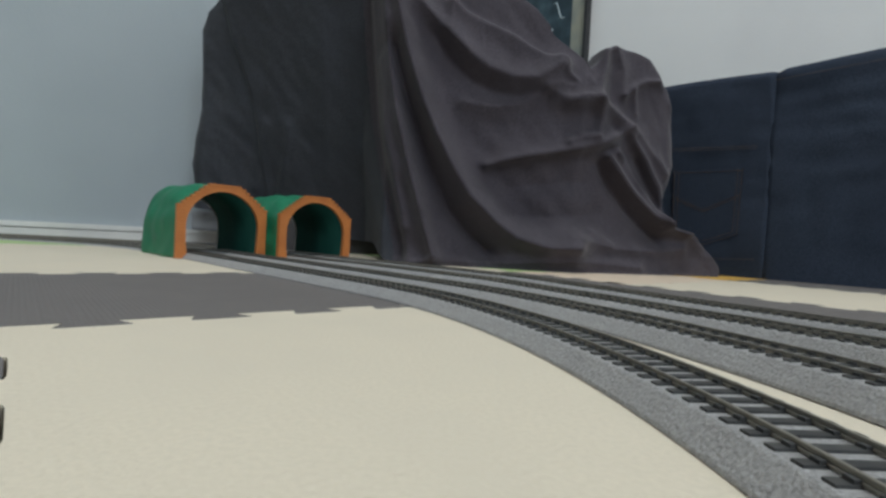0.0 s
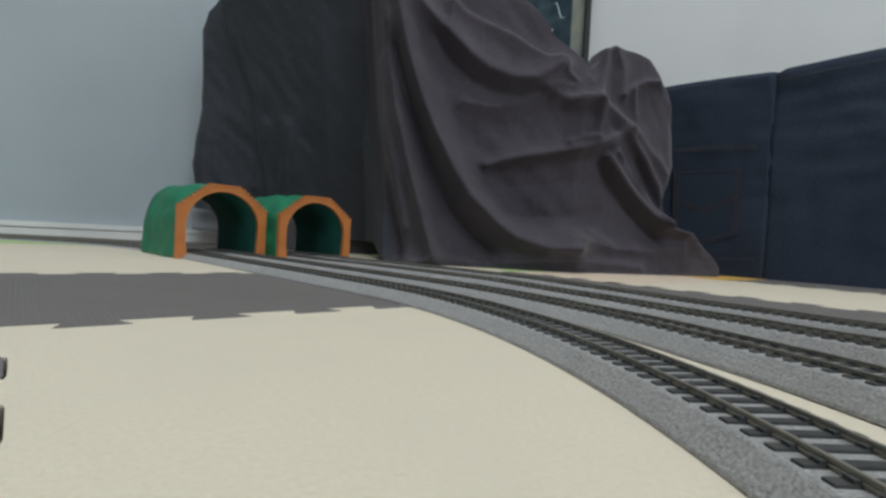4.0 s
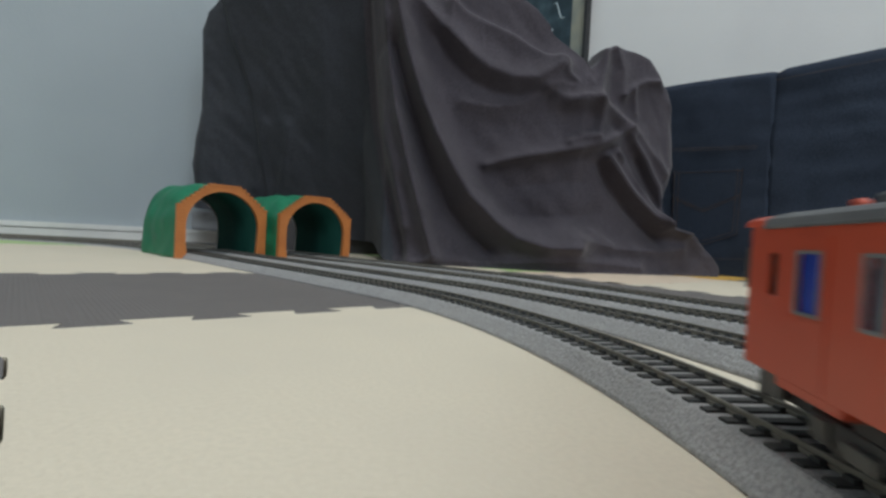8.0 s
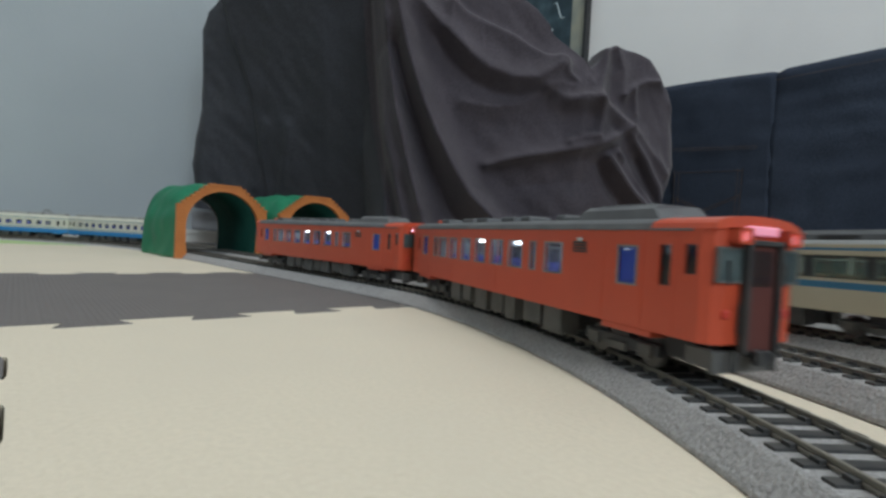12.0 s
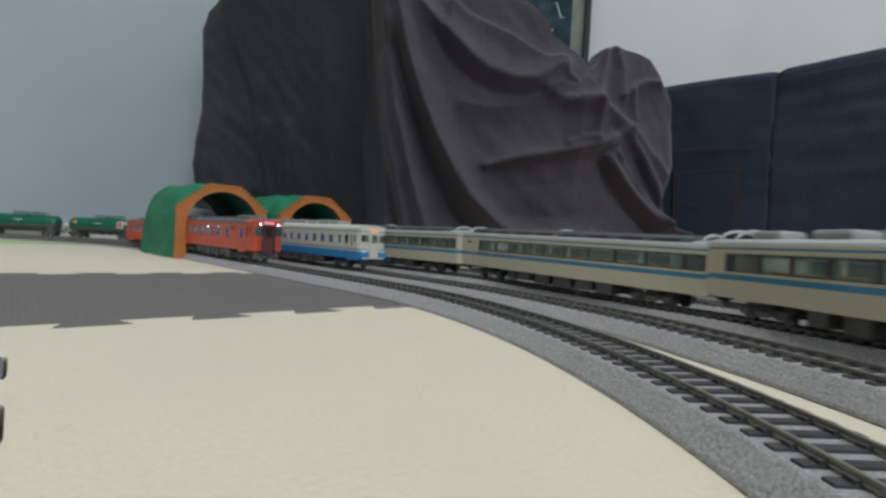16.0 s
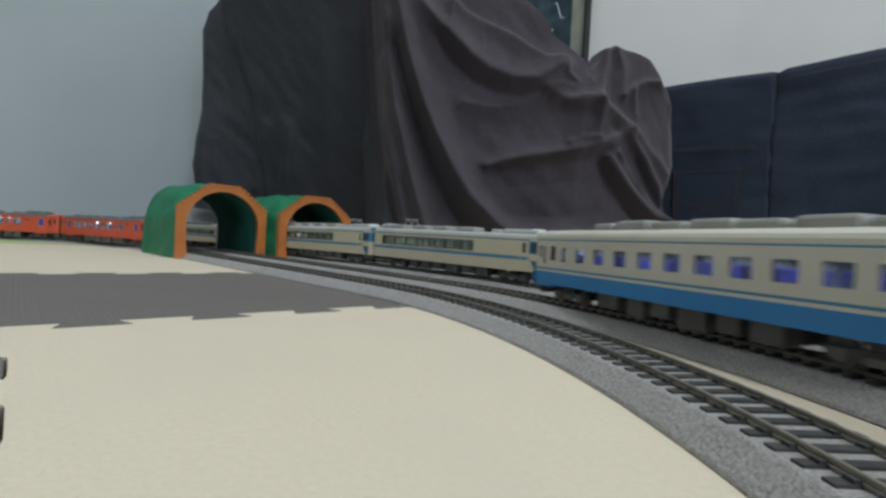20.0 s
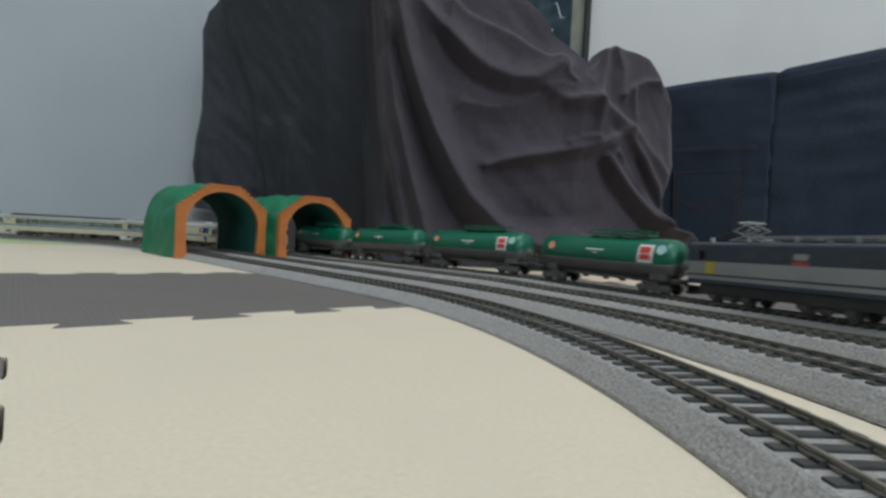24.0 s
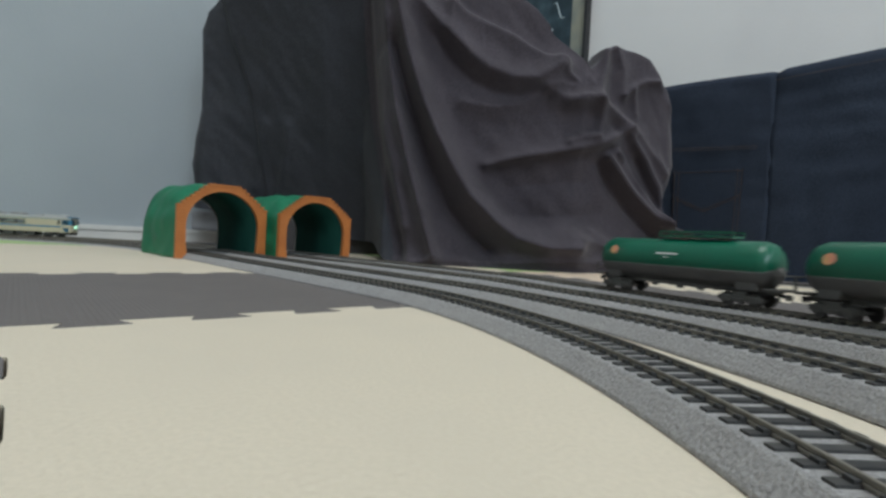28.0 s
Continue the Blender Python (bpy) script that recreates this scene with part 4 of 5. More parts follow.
def red_railcar():
    car = tagged(new("diesel_railcar"), "vermilion model diesel railcar with lit windows", "railcar", "red railcars")
    bands = [(5.6, 22.9, M_RED, "side_wall")]
    wins = [(44.9, 48.2), (35.9, 43.2), (26.8, 33.0), (16.0, 23.2), (5.6, 12.6), (-5.2, 2.3), (-15.6, -8.4), (-22.0, -19.2), (-33.0, -25.8)]
    wins = [(a, b, 13.1, 19.8) for a, b in wins]
    doors = [(-56.1, -51.0, 12.9, 19.8), (54.9, 59.6, 13.2, 19.9)]
    small = [(64.0, 66.4, 14.6, 19.6), (-63.9, -61.3, 13.6, 20.2), (-69.0, -66.6, 15.8, 20.4)]
    side_panels(car, -69.6, 69.6, bands, wins + doors + small)
    panes(car, wins, M_GLASS)
    rims(car, wins, M_RIMGREY)
    panes(car, doors, M_BLUEGLASS)
    rims(car, doors, M_RIMGREY)
    panes(car, small, M_DARKGLASS)
    for x0, x1 in ((-57.6, -49.6), (53.4, 61.1), (-65.0, -60.2)):
        for side in (-1, 1):
            part("door", pierced(x0, x1, 6.1, 21.4, side * (WIDE / 2 + 0.03), 0.14, [(x0 + 1.1, x1 - 1.1, 12.8, 20.2)]), M_RED, car)
    parts("door_step", [(x, 0, 5.0, 13, WIDE - 0.5, 1.2) for x in (-53.5, 57.0)], 0.2, M_RED, car)
    part("louver", sub([(-39.2, side * (WIDE / 2 + 0.05), z, 4.6, 0.3, 0.4) for side in (-1, 1) for z in (18.2, 18.8, 19.4, 20.0)]), M_DARK, car)
    parts("side_lamp", [(-39.2, side * (WIDE / 2 + 0.2), 20.6, 1.6, 0.5, 0.7) for side in (-1, 1)], 0.2, M_SILVER, car)
    # panel joints and gutter
    parts("panel_line", [(x, side * (WIDE / 2 + 0.03), 13.6, 0.18, 0.12, 15.0) for x in (-47.0, -2.0, 30.0) for side in (-1, 1)], 0, M_RED, car)
    parts("gutter", [(0, side * (WIDE / 2 + 0.1), 22.7, 136, 0.35, 0.4) for side in (-1, 1)], 0.1, M_ROOFGREY, car)
    end_cap(car, -69.6, -72, bands, 2.2)
    end_cap(car, 69.6, 73.8, bands, 2.2)
    roof_prism(-59, 68.6, 22.9, 25.2, M_ROOFGREY, car, label="grey roof")
    roof_prism(-72, -59, 22.9, 25.2, M_RED, car, "cab_roof")
    roof_prism(68.6, 73.8, 22.9, 25.0, M_RED, car, "cab_roof")
    bm = prism(bmesh.new(), [(-6.4 * MM, 24.2 * MM), (6.4 * MM, 24.2 * MM), (5.8 * MM, 26.6 * MM), (4.2 * MM, 27.5 * MM), (-4.2 * MM, 27.5 * MM), (-5.8 * MM, 26.6 * MM)], -58 * MM, -32 * MM)
    for v in bm.verts:
        if v.co.z > 0.026:
            v.co.x += 0.0022 if v.co.x < -0.05 else -0.003
    part("roof_unit", bm, M_ROOFGREY, car)
    part("roof_unit_lid", sub([(-45, 0, 27.6, 15, 7.0, 0.5)], 0.15), M_ROOFGREY, car)
    part("roof_unit_step", sub([(-28.5, 0, 25.2, 7.5, 9.0, 1.2)], 0.4), M_ROOFGREY, car)
    for x, l in ((55, 7), (34, 9), (23, 8), (5, 8), (-5, 5), (-22, 4)):
        part("roof_vent", sub([(x, 0, 25.6, l, 6.4, 1.7)], 0.45), M_ROOFGREY, car)
    part("whistle", sub([(63, 2.0, 25.4, 1.6, 1.6, 1.6)], 0.4), M_RED, car)
    interior(car, -68, 68, 7.0, M_SEATBLUE, M_LEDBRIGHT, wins + doors + small)
    for x in (12.0, -10.0, -33.0):
        part("lamp_bulb", sub([(x, side * 7.4, 19.4, 2.6, 0.9, 1.0) for side in (-1, 1)], 0.35), M_LED, car, "bright white light")
    # dark blocks added to fill the shaded gap under both ends
    parts("end_underframe", [(x, 0, 3.5, 17, 11, 4.4) for x in (-60.5, 60.5)], 0.4, M_DARK, car)
    for e in (-1, 1):
        red_cab(car, e)
    bogie(car, -50)
    bogie(car, 50)
    underfloor(car, [(-29, 7, 4.4), (-20, 8, 3.6), (-9, 5, 4.6), (-1.5, 7, 4.0), (9, 8, 4.6), (19, 6, 3.4), (28, 8, 4.0)], M_UNDER)
    coupler(car, -71, -1)
    coupler(car, 72.4, 1)
    return car


# the cream and sky-blue express car
def blue_railcar():
    car = tagged(new("express_railcar"), "cream and sky-blue model express railcar with roof units", "railcar", "blue railcars")
    bands = [(5.0, 9.5, M_BLUE, "lower_side_wall"), (9.5, 10.3, M_WHITE, "waist_band"), (10.3, 11.0, M_TEAL, "waist_stripe"), (11.0, 21.0, M_WHITE, "side_wall"), (21.0, 21.45, M_TEAL, "roof_stripe"), (21.45, 22.6, M_WHITE, "cantrail")]
    wins = [(c - 3.2, c + 3.2, 13.4, 18.6) for c in (53.2, 43.4, 33.0, 22.5, 12.0, 1.4, -9.2, -19.9, -30.6, -41.2)]
    wins.append((-53.4, -49.3, 13.2, 18.6))
    small = [(69.2, 71.2, 14.0, 19.2), (62.2, 65.2, 13.4, 18.6), (-61.2, -57.0, 13.8, 19.0), (-66.0, -63.8, 12.4, 18.8), (-69.2, -67.2, 14.6, 19.2)]
    side_panels(car, -69.8, 73, bands, wins + small)
    panes(car, wins, M_GLASS)
    rims(car, wins, M_WHITE)
    panes(car, small, M_DARKGLASS)
    for x0, x1 in ((-67.0, -62.8), (61.2, 66.2)):
        for side in (-1, 1):
            part("door", pierced(x0, x1, 11.2, 20.4, side * (WIDE / 2 + 0.05), 0.16, [(x0 + 0.9, x1 - 0.9, 12.3, 19.0)]), M_WHITE, car)
    end_cap(car, -69.8, -74.2, bands, 3.2)
    end_cap(car, 73, 74, bands, 0.8)
    part("end_gangway", sub([(74.6, 0, 13, 1.6, 7, 15)], 0.3), M_UNDER, car)
    roof_prism(-68, 74, 22.6, 25.2, M_ROOFCREAM, car, label="cream roof")
    roof_prism(-73.4, -68, 22.6, 24.9, M_WHITE, car, "cab_roof")
    part("nose_band", sub([(-74.30, side * 6.3, 7.4, 0.5, 5.4, 4.0) for side in (-1, 1)], 0.2), M_BLUE, car, "sky-blue nose panel")
    part("nose_chevron", sub([(-74.45, side * 3.6, 9.9, 0.4, 2.2, 1.4) for side in (-1, 1)] + [(-74.45, side * 4.8, 5.6, 0.4, 6.0, 1.0) for side in (-1, 1)], 0.2), M_WHITE, car, "cream nose chevron")
    for i, (x, l, h) in enumerate(((64, 10, 2.4), (51, 12, 2.0), (37, 13, 2.6), (22, 12, 2.2), (8, 13, 2.6), (-7, 12, 2.2), (-22, 14, 2.8), (-36, 10, 2.2))):
        part("air_conditioner", sub([(x, 0, 24.6 + h / 2, l, 9.5, h + 0.8)], 0.9), M_ACGREY, car)
    interior(car, -68, 72, 7.0, M_SEATBLUE, M_LEDBRIGHT, wins + small, 7.8)
    for y in (-6.0, 6.0):
        part("windscreen", sub([(-74.20, y, 17.2, 0.4, 4.6, 4.0)], 0.15), M_DARKGLASS, car)
        part("headlight", sub([(-74.30, y * 1.1, 9.4, 0.6, 1.8, 1.8)], 0.4), M_PLACARD_WHITE, car)
        part("lamp_panel", sub([(-74.00, y * 1.05, 8.0, 1.0, 3.2, 4.0)], 0.6), M_PLACARD_WHITE, car, "white lamp surround")
    part("gangway_door", sub([(-74.60, 0, 13.0, 1.0, 5.8, 15.6)], 0.2), M_WHITE, car)
    part("gangway_window", sub([(-75.15, 0, 17.0, 0.3, 3.4, 4.6)]), M_DARKGLASS, car)
    part("sign_box", sub([(-74.20, 0, 21.7, 1.2, 6.8, 1.5)], 0.3), M_ORANGE_L, car, "orange glowing train sign")
    part("snow_plough", sub([(-71.6, 0, 2.6, 1.2, 13, 3.0)], 0.2), M_DARK, car)
    parts("skirt_step", [(x, 0, 4.5, 12, WIDE - 0.4, 1.2) for x in (-65, 64)], 0.2, M_BLUE, car)
    bogie(car, -50)
    bogie(car, 50)
    underfloor(car, [(-26, 10, 3.6), (-13, 7, 4.2), (-3, 7, 3.0), (8, 9, 4.2), (19, 6, 3.4), (29, 8, 3.8)])
    coupler(car, -72, -1)
    coupler(car, 73, 1)
    return car


IVORY_BANDS = [(5.0, 10.9, M_IVORY, "lower_side_wall"), (10.9, 12.7, M_TEAL, "waist_stripe"), (12.7, 20.8, M_IVORY, "side_wall"), (20.8, 21.5, M_TEAL, "roof_stripe"), (21.5, 22.4, M_IVORY, "cantrail")]


def band_windows(car, x0, x1, wins):
    """A sunk black window band with a pane for each window."""
    for side in (-1, 1):
        part("window_band", pierced(x0, x1, 13.5, 19.5, side * (WIDE / 2 - 0.55), 0.5, [(a, b, 13.9, 19.1) for a, b in wins]), M_DARK, car, "black window band")
    panes(car, [(a, b, 13.5, 19.5) for a, b in wins], M_GREENGLASS)


def cream_middle_car():
    car = tagged(new("express_coach"), "ivory model express coach with blue stripes and roof radiators", "railcar", "ivory express cars")
    holes = [(-72.0, 59.0, 13.5, 19.5), (66.4, 69.6, 17.0, 18.8)]
    side_panels(car, -73, 73, IVORY_BANDS, holes)
    wins = [(45, 57.5), (33.6, 43.6), (21.6, 32.2), (8.6, 20.2), (-4.6, 7.4), (-18.6, -6), (-32.6, -20), (-47.4, -34.4), (-63, -49), (-71.4, -64.4)]
    band_windows(car, -72.0, 59.0, wins)
    part("side_sign", sub([(68, side * (WIDE / 2 - 0.3), z, 3.2, 0.5, 1.2) for side in (-1, 1) for z in (18.2, 16.4)]), M_DARK, car)
    part("door", sub([(x, side * (WIDE / 2 + 0.05), 13.0, 0.5, 0.25, 15.0) for side in (-1, 1) for x in (61.0, 65.4)] + [(63.2, side * (WIDE / 2 + 0.05), 20.4, 4.6, 0.25, 0.5) for side in (-1, 1)]), M_IVORY, car)
    end_cap(car, -73, -74, IVORY_BANDS, 0.8)
    end_cap(car, 73, 74, IVORY_BANDS, 0.8)
    part("end_gangway", sub([(sgn * 74.5, 0, 13, 1.2, 7, 15) for sgn in (-1, 1)], 0.3), M_UNDER, car)
    roof_prism(-74, 74, 22.4, 24.6, M_SILVER, car, label="silver roof")
    bm = prism(bmesh.new(), [(-8.8 * MM, 22.9 * MM), (8.8 * MM, 22.9 * MM), (8.0 * MM, 25.0 * MM), (5.6 * MM, 26.3 * MM), (-5.6 * MM, 26.3 * MM), (-8.0 * MM, 25.0 * MM)], -66 * MM, 66 * MM)
    part("roof_radiator", bm, M_RADIATOR, car, "dark grey roof radiators")
    for x in (-69.5, 2, 69.5):
        bm = bmesh.new()
        prev = None
        for i in range(9):
            a = math.pi * i / 8
            p = (x * MM, 8.4 * math.cos(a) * MM, (23.0 + 3.6 * math.sin(a)) * MM)
            if prev:
                tube(bm, prev, p, 0.55 * MM, 6)
            prev = p
        part("roof_hoop", bm, M_SILVER, car, "pale roof hoop")
    for x in range(-56, 60, 16):
        part("radiator_grille", sub([(x, side * 8.3, 24.2, 10, 0.6, 1.4) for side in (-1, 1)], 0.1), M_DARK, car)
    interior(car, -72, 72, 7.0, M_SEATBROWN, M_LEDWARM, [(a, b, 13.5, 19.5) for a, b in wins])
    bogie(car, -50)
    bogie(car, 50)
    underfloor(car, [(-28, 8, 4.2), (-17, 9, 3.6), (-4, 10, 4.2), (9, 9, 4.0), (22, 8, 3.4), (31, 5, 3.8)])
    part("step_plate", sub([(72, 0, 2.0, 8, 13, 0.8)], 0.1), M_SILVER, car)
    coupler(car, -73, -1)
    coupler(car, 73, 1)
    return car


def cream_cab_car():
    car = tagged(new("express_cab_car"), "ivory model express cab car with a blue-glazed nose", "railcar", "ivory express cars")
    holes = [(-22.4, 65.0, 13.5, 19.5), (-59.4, -56.8, 14.6, 19.6)]
    side_panels(car, -64.2, 73, IVORY_BANDS[:1], holes)
    side_panels(car, -61.5, 73, IVORY_BANDS[1:], holes)
    wins = [(51.4, 61.2), (40.2, 50.2), (28.2, 38.6), (15.6, 26.6), (2.4, 14.2), (-11.8, 0.6), (-21.8, -13.2)]
    band_windows(car, -22.4, 65.0, wins)
    panes(car, [(-59.4, -56.8, 14.6, 19.6)], M_DARKGLASS)
    part("door", sub([(x, side * (WIDE / 2 + 0.05), 13.0, 0.4, 0.25, 15.0) for side in (-1, 1) for x in (-60.4, -55.8)]), M_IVORY, car)
    end_cap(car, -64.2, -73, [(5.0, 10.9, M_IVORY, "")], 3.4, "nose_apron")
    bm = bmesh.new()
    for side in (-1, 1):
        y = side * (WIDE / 2 + 0.1) * MM
        bm.faces.new([bm.verts.new((x * MM, y, z * MM)) for x, z in ((-62.6, 10.8), (-69.4, 10.8), (-69.4, 5.4), (-66.4, 5.4))])
    bmesh.ops.solidify(bm, geom=bm.faces[:], thickness=0.1 * MM)
    part("nose_flash", bm, M_TEAL, car, "blue flash on the nose")
    end_cap(car, -61.5, -73, [(10.9, 14.2, M_IVORY, ""), (14.2, 20.6, M_TEAL, ""), (20.6, 22.4, M_IVORY, "")], 3.4, "nose")
    part("side_windscreen", sub([(-65.6, side * (WIDE / 2 + 0.02), 17.4, 6.6, 0.3, 4.8) for side in (-1, 1)], 0.1), M_DARKGLASS, car)
    for y in (-4.4, 4.4):
        part("windscreen", sub([(-73.05, y, 17.4, 0.4, 6.4, 4.6)], 0.15), M_DARKGLASS, car)
        part("headlight", sub([(-73.1, y * 1.5, 8.2, 0.6, 2.6, 1.4)], 0.3), M_PLACARD_WHITE, car)
    part("head_mark", sub([(-73.3, 0, 11.6, 0.6, 4.6, 3.4)], 0.2), M_SIGNGREEN, car, "pale green glowing train sign")
    part("centre_pillar", sub([(-73.3, 0, 14.0, 0.6, 1.4, 14)], 0.2), M_IVORY, car)
    end_cap(car, 73, 74, IVORY_BANDS, 0.8)
    part("end_gangway", sub([(74.5, 0, 13, 1.2, 7, 15)], 0.3), M_UNDER, car)
    roof_prism(-68, 74, 22.4, 24.6, M_SILVER, car, label="silver roof")
    roof_prism(-73, -68, 22.4, 24.2, M_TEAL, car, "nose_roof", label="blue nose roof")
    for x, l in ((54, 11), (32, 13), (12, 14), (-10, 15)):
        part("air_conditioner", sub([(x, 0, 25.4, l, 9.6, 3.4)], 1.2), M_ACGREY, car)
    part("roof_box", sub([(-33.5, 0, 25.2, 7, 8, 2.2)], 0.8), M_SILVER, car)
    part("roof_intake", sub([(-51, 0, 25.3, 23, 10, 2.8)], 1.0), M_SILVER, car, "long silver roof intake")
    part("roof_lamp_cover", sub([(-60, 0, 25.4, 5, 9, 3.2)], 1.2), M_PLACARD_WHITE, car, "white roof cover")
    bm = bmesh.new()
    for x in (63.0, 70.0):
        prev = None
        for i in range(9):
            a = math.pi * i / 8
            p = (x * MM, 7.4 * math.cos(a) * MM, (23.6 + 3.6 * math.sin(a)) * MM)
            if prev:
                tube(bm, prev, p, 0.55 * MM, 6)
            prev = p
    part("roof_hoop", bm, M_SILVER, car, "pale roof hoop")
    interior(car, -58, 72, 7.0, M_SEATBROWN, M_LEDWARM, [(a, b, 13.5, 19.5) for a, b in wins])
    bogie(car, -50)
    bogie(car, 50)
    part("skirt", sub([(-67, 0, 3.4, 9, WIDE - 3, 3.0)], 0.6), M_UNDER, car)
    part("step_plate", sub([(72, 0, 2.0, 8, 13, 0.8)], 0.1), M_SILVER, car)
    underfloor(car, [(-28, 8, 4.2), (-17, 9, 3.4), (-4, 10, 4.4), (9, 7, 3.4), (20, 7, 4.0), (31, 6, 3.6)])
    coupler(car, -72, -1)
    coupler(car, 73, 1)
    return car


# ---- freight train ----
TANK_R, TANK_Z = 9.7, 15.4


def tank_patch(car, name, x0, x1, z0, z1, mat, lift=0.12, label=""):
    """A thin plate that follows the tank's round side, on both sides."""
    bm = bmesh.new()
    for side in (-1, 1):
        a0, a1 = math.asin((z0 - TANK_Z) / TANK_R), math.asin((z1 - TANK_Z) / TANK_R)
        rows = []
        for i in range(6):
            a = a0 + (a1 - a0) * i / 5
            r = (TANK_R + lift) * MM
            rows.append([bm.verts.new((x * MM, side * r * math.cos(a), TANK_Z * MM + r * math.sin(a))) for x in (x0, x1)])
        for p, q in zip(rows, rows[1:]):
            bm.faces.new((p[0], p[1], q[1], q[0]))
    return part(name, bm, mat, car, label)


def tank_disc(car, name, x, z, r, mat, lift=0.15):
    bm = bmesh.new()
    for side in (-1, 1):
        a = math.asin((z - TANK_Z) / TANK_R)
        n = Vector((0, side * math.cos(a), math.sin(a)))
        c = Vector((x * MM, 0, TANK_Z * MM)) + n * (TANK_R + lift) * MM
        bmesh.ops.create_cone(bm, cap_ends=True, segments=18, radius1=r * MM, radius2=r * MM, depth=0.3 * MM, matrix=Matrix.Translation(c) @ n.to_track_quat("Z", "Y").to_matrix().to_4x4())
    return part(name, bm, mat, car)


def tank_body(z_lo, z_hi, name, mat, car):
    """The part of the tank between two heights, with dished ends."""
    bm = bmesh.new()
    prof = [(-43.0, 0.0), (-42.7, 0.35), (-41.6, 0.68), (-39.8, 0.9), (-37.0, 1.0), (-12.3, 1.0), (12.3, 1.0), (37.0, 1.0), (39.8, 0.9), (41.6, 0.68), (42.7, 0.35), (43.0, 0.0)]
    a0 = math.asin(max(-1, (z_lo - TANK_Z) / TANK_R))
    a1 = math.asin(min(1, (z_hi - TANK_Z) / TANK_R))
    n = 18
    angles = [a0 + (a1 - a0) * i / n for i in range(n + 1)]
    angles = angles + [math.pi - a for a in angles[::-1]]
    rings = [[bm.verts.new((x * MM, TANK_R * f * math.cos(a) * MM, (TANK_Z + TANK_R * f * math.sin(a)) * MM)) for a in angles] for x, f in prof]
    for p, q in zip(rings, rings[1:]):
        for j in range(len(angles) - 1):
            bm.faces.new((p[j], p[j + 1], q[j + 1], q[j]))
    bmesh.ops.remove_doubles(bm, verts=bm.verts, dist=1e-6)
    return part(name, bm, mat, car, "", True)


def tank_wagon(placard):
    what = "green and grey model tank wagon with a red and white placard" if placard else "green and grey model tank wagon with a round emblem"
    car = tagged(new("tank_wagon"), what, "tank wagon", "tank wagons")
    tank_body(12.9, 99, "tank_top", M_TANK, car)
    tank_body(-99, 12.9, "tank_bottom", M_GREY, car)
    part("walkway", sub([(-8, 0, 26.5, 35, 8.5, 0.9)]), M_TANK, car)
    for y in (-4.0, 4.0):
        part("walkway_rail", sub([(-8, y, 28.5, 35, 0.6, 0.7)] + [(x, y, 27.6, 0.6, 0.6, 1.8) for x in (-25.2, -13.5, -2, 9.2)]), M_TANK, car)
    part("manhole", sub([(-14, 0, 26.6, 7, 5, 1.4), (2, 0, 26.5, 5, 4, 1.2), (-6, 0, 26.3, 5, 5, 0.8)], 0.3), M_TANK, car)
    part("walkway_support", sub([(x, 0, 25.2, 0.6, 6.5, 1.0) for x in (-20, -6, 8)]), M_TANK, car)
    tank_patch(car, "lettering_bar", -4.0, 7.0, 17.9, 18.6, M_PLACARD_WHITE)
    tank_patch(car, "lettering_bar", 0.0, 3.0, 16.4, 16.8, M_PLACARD_WHITE)
    tank_disc(car, "emblem", 31.5, 18.9, 2.2, M_EMBLEM)
    if placard:
        tank_patch(car, "placard", -31.6, -23.6, 13.4, 21.8, M_PLACARD_WHITE, 0.25, "white placard with two red squares")
        tank_patch(car, "placard_square", -30.5, -24.7, 17.9, 20.8, M_PLACARD_RED, 0.4)
        tank_patch(car, "placard_square", -30.5, -24.7, 14.9, 17.3, M_PLACARD_RED, 0.4)
        tank_disc(car, "badge", -35.4, 19.8, 2.5, M_EMBLEM2)
    parts("saddle", [(x, side * 4.6, 7.6, 8, 4.5, 4.6) for x in (-33, 33) for side in (-1, 1)], 0.3, M_GREY, car)
    part("centre_sill", sub([(0, 0, 5.2, 86, 5, 2.2)]), M_UNDER, car)
    part("side_pipe", sub([(0, side * 6.2, 4.9, 40, 0.9, 0.9) for side in (-1, 1)] + [(x, side * 6.0, 4.2, 3.0, 1.6, 1.8) for x in (-14, -4, 9) for side in (-1, 1)], 0.2), M_UNDER, car)
    for sgn in (-1, 1):
        part("end_platform", sub([(sgn * 42.4, 0, 6.2, 5.0, 15, 1.0)], 0.1), M_UNDER, car)
        bm = bmesh.new()
        for y in (-7, 7):
            tube(bm, (sgn * 44.4 * MM, y * MM, 6.4 * MM), (sgn * 44.4 * MM, y * MM, 12.0 * MM), 0.3 * MM, 6)
        tube(bm, (sgn * 44.4 * MM, -7 * MM, 12 * MM), (sgn * 44.4 * MM, 7 * MM, 12 * MM), 0.3 * MM, 6)
        tube(bm, (sgn * 44.4 * MM, -7 * MM, 9.2 * MM), (sgn * 44.4 * MM, 7 * MM, 9.2 * MM), 0.3 * MM, 6)
        part("railing", bm, M_UNDER, car)
        bogie(car, sgn * 31, M_UNDER, 11.0)
        coupler(car, sgn * 43.5, sgn)
    return car


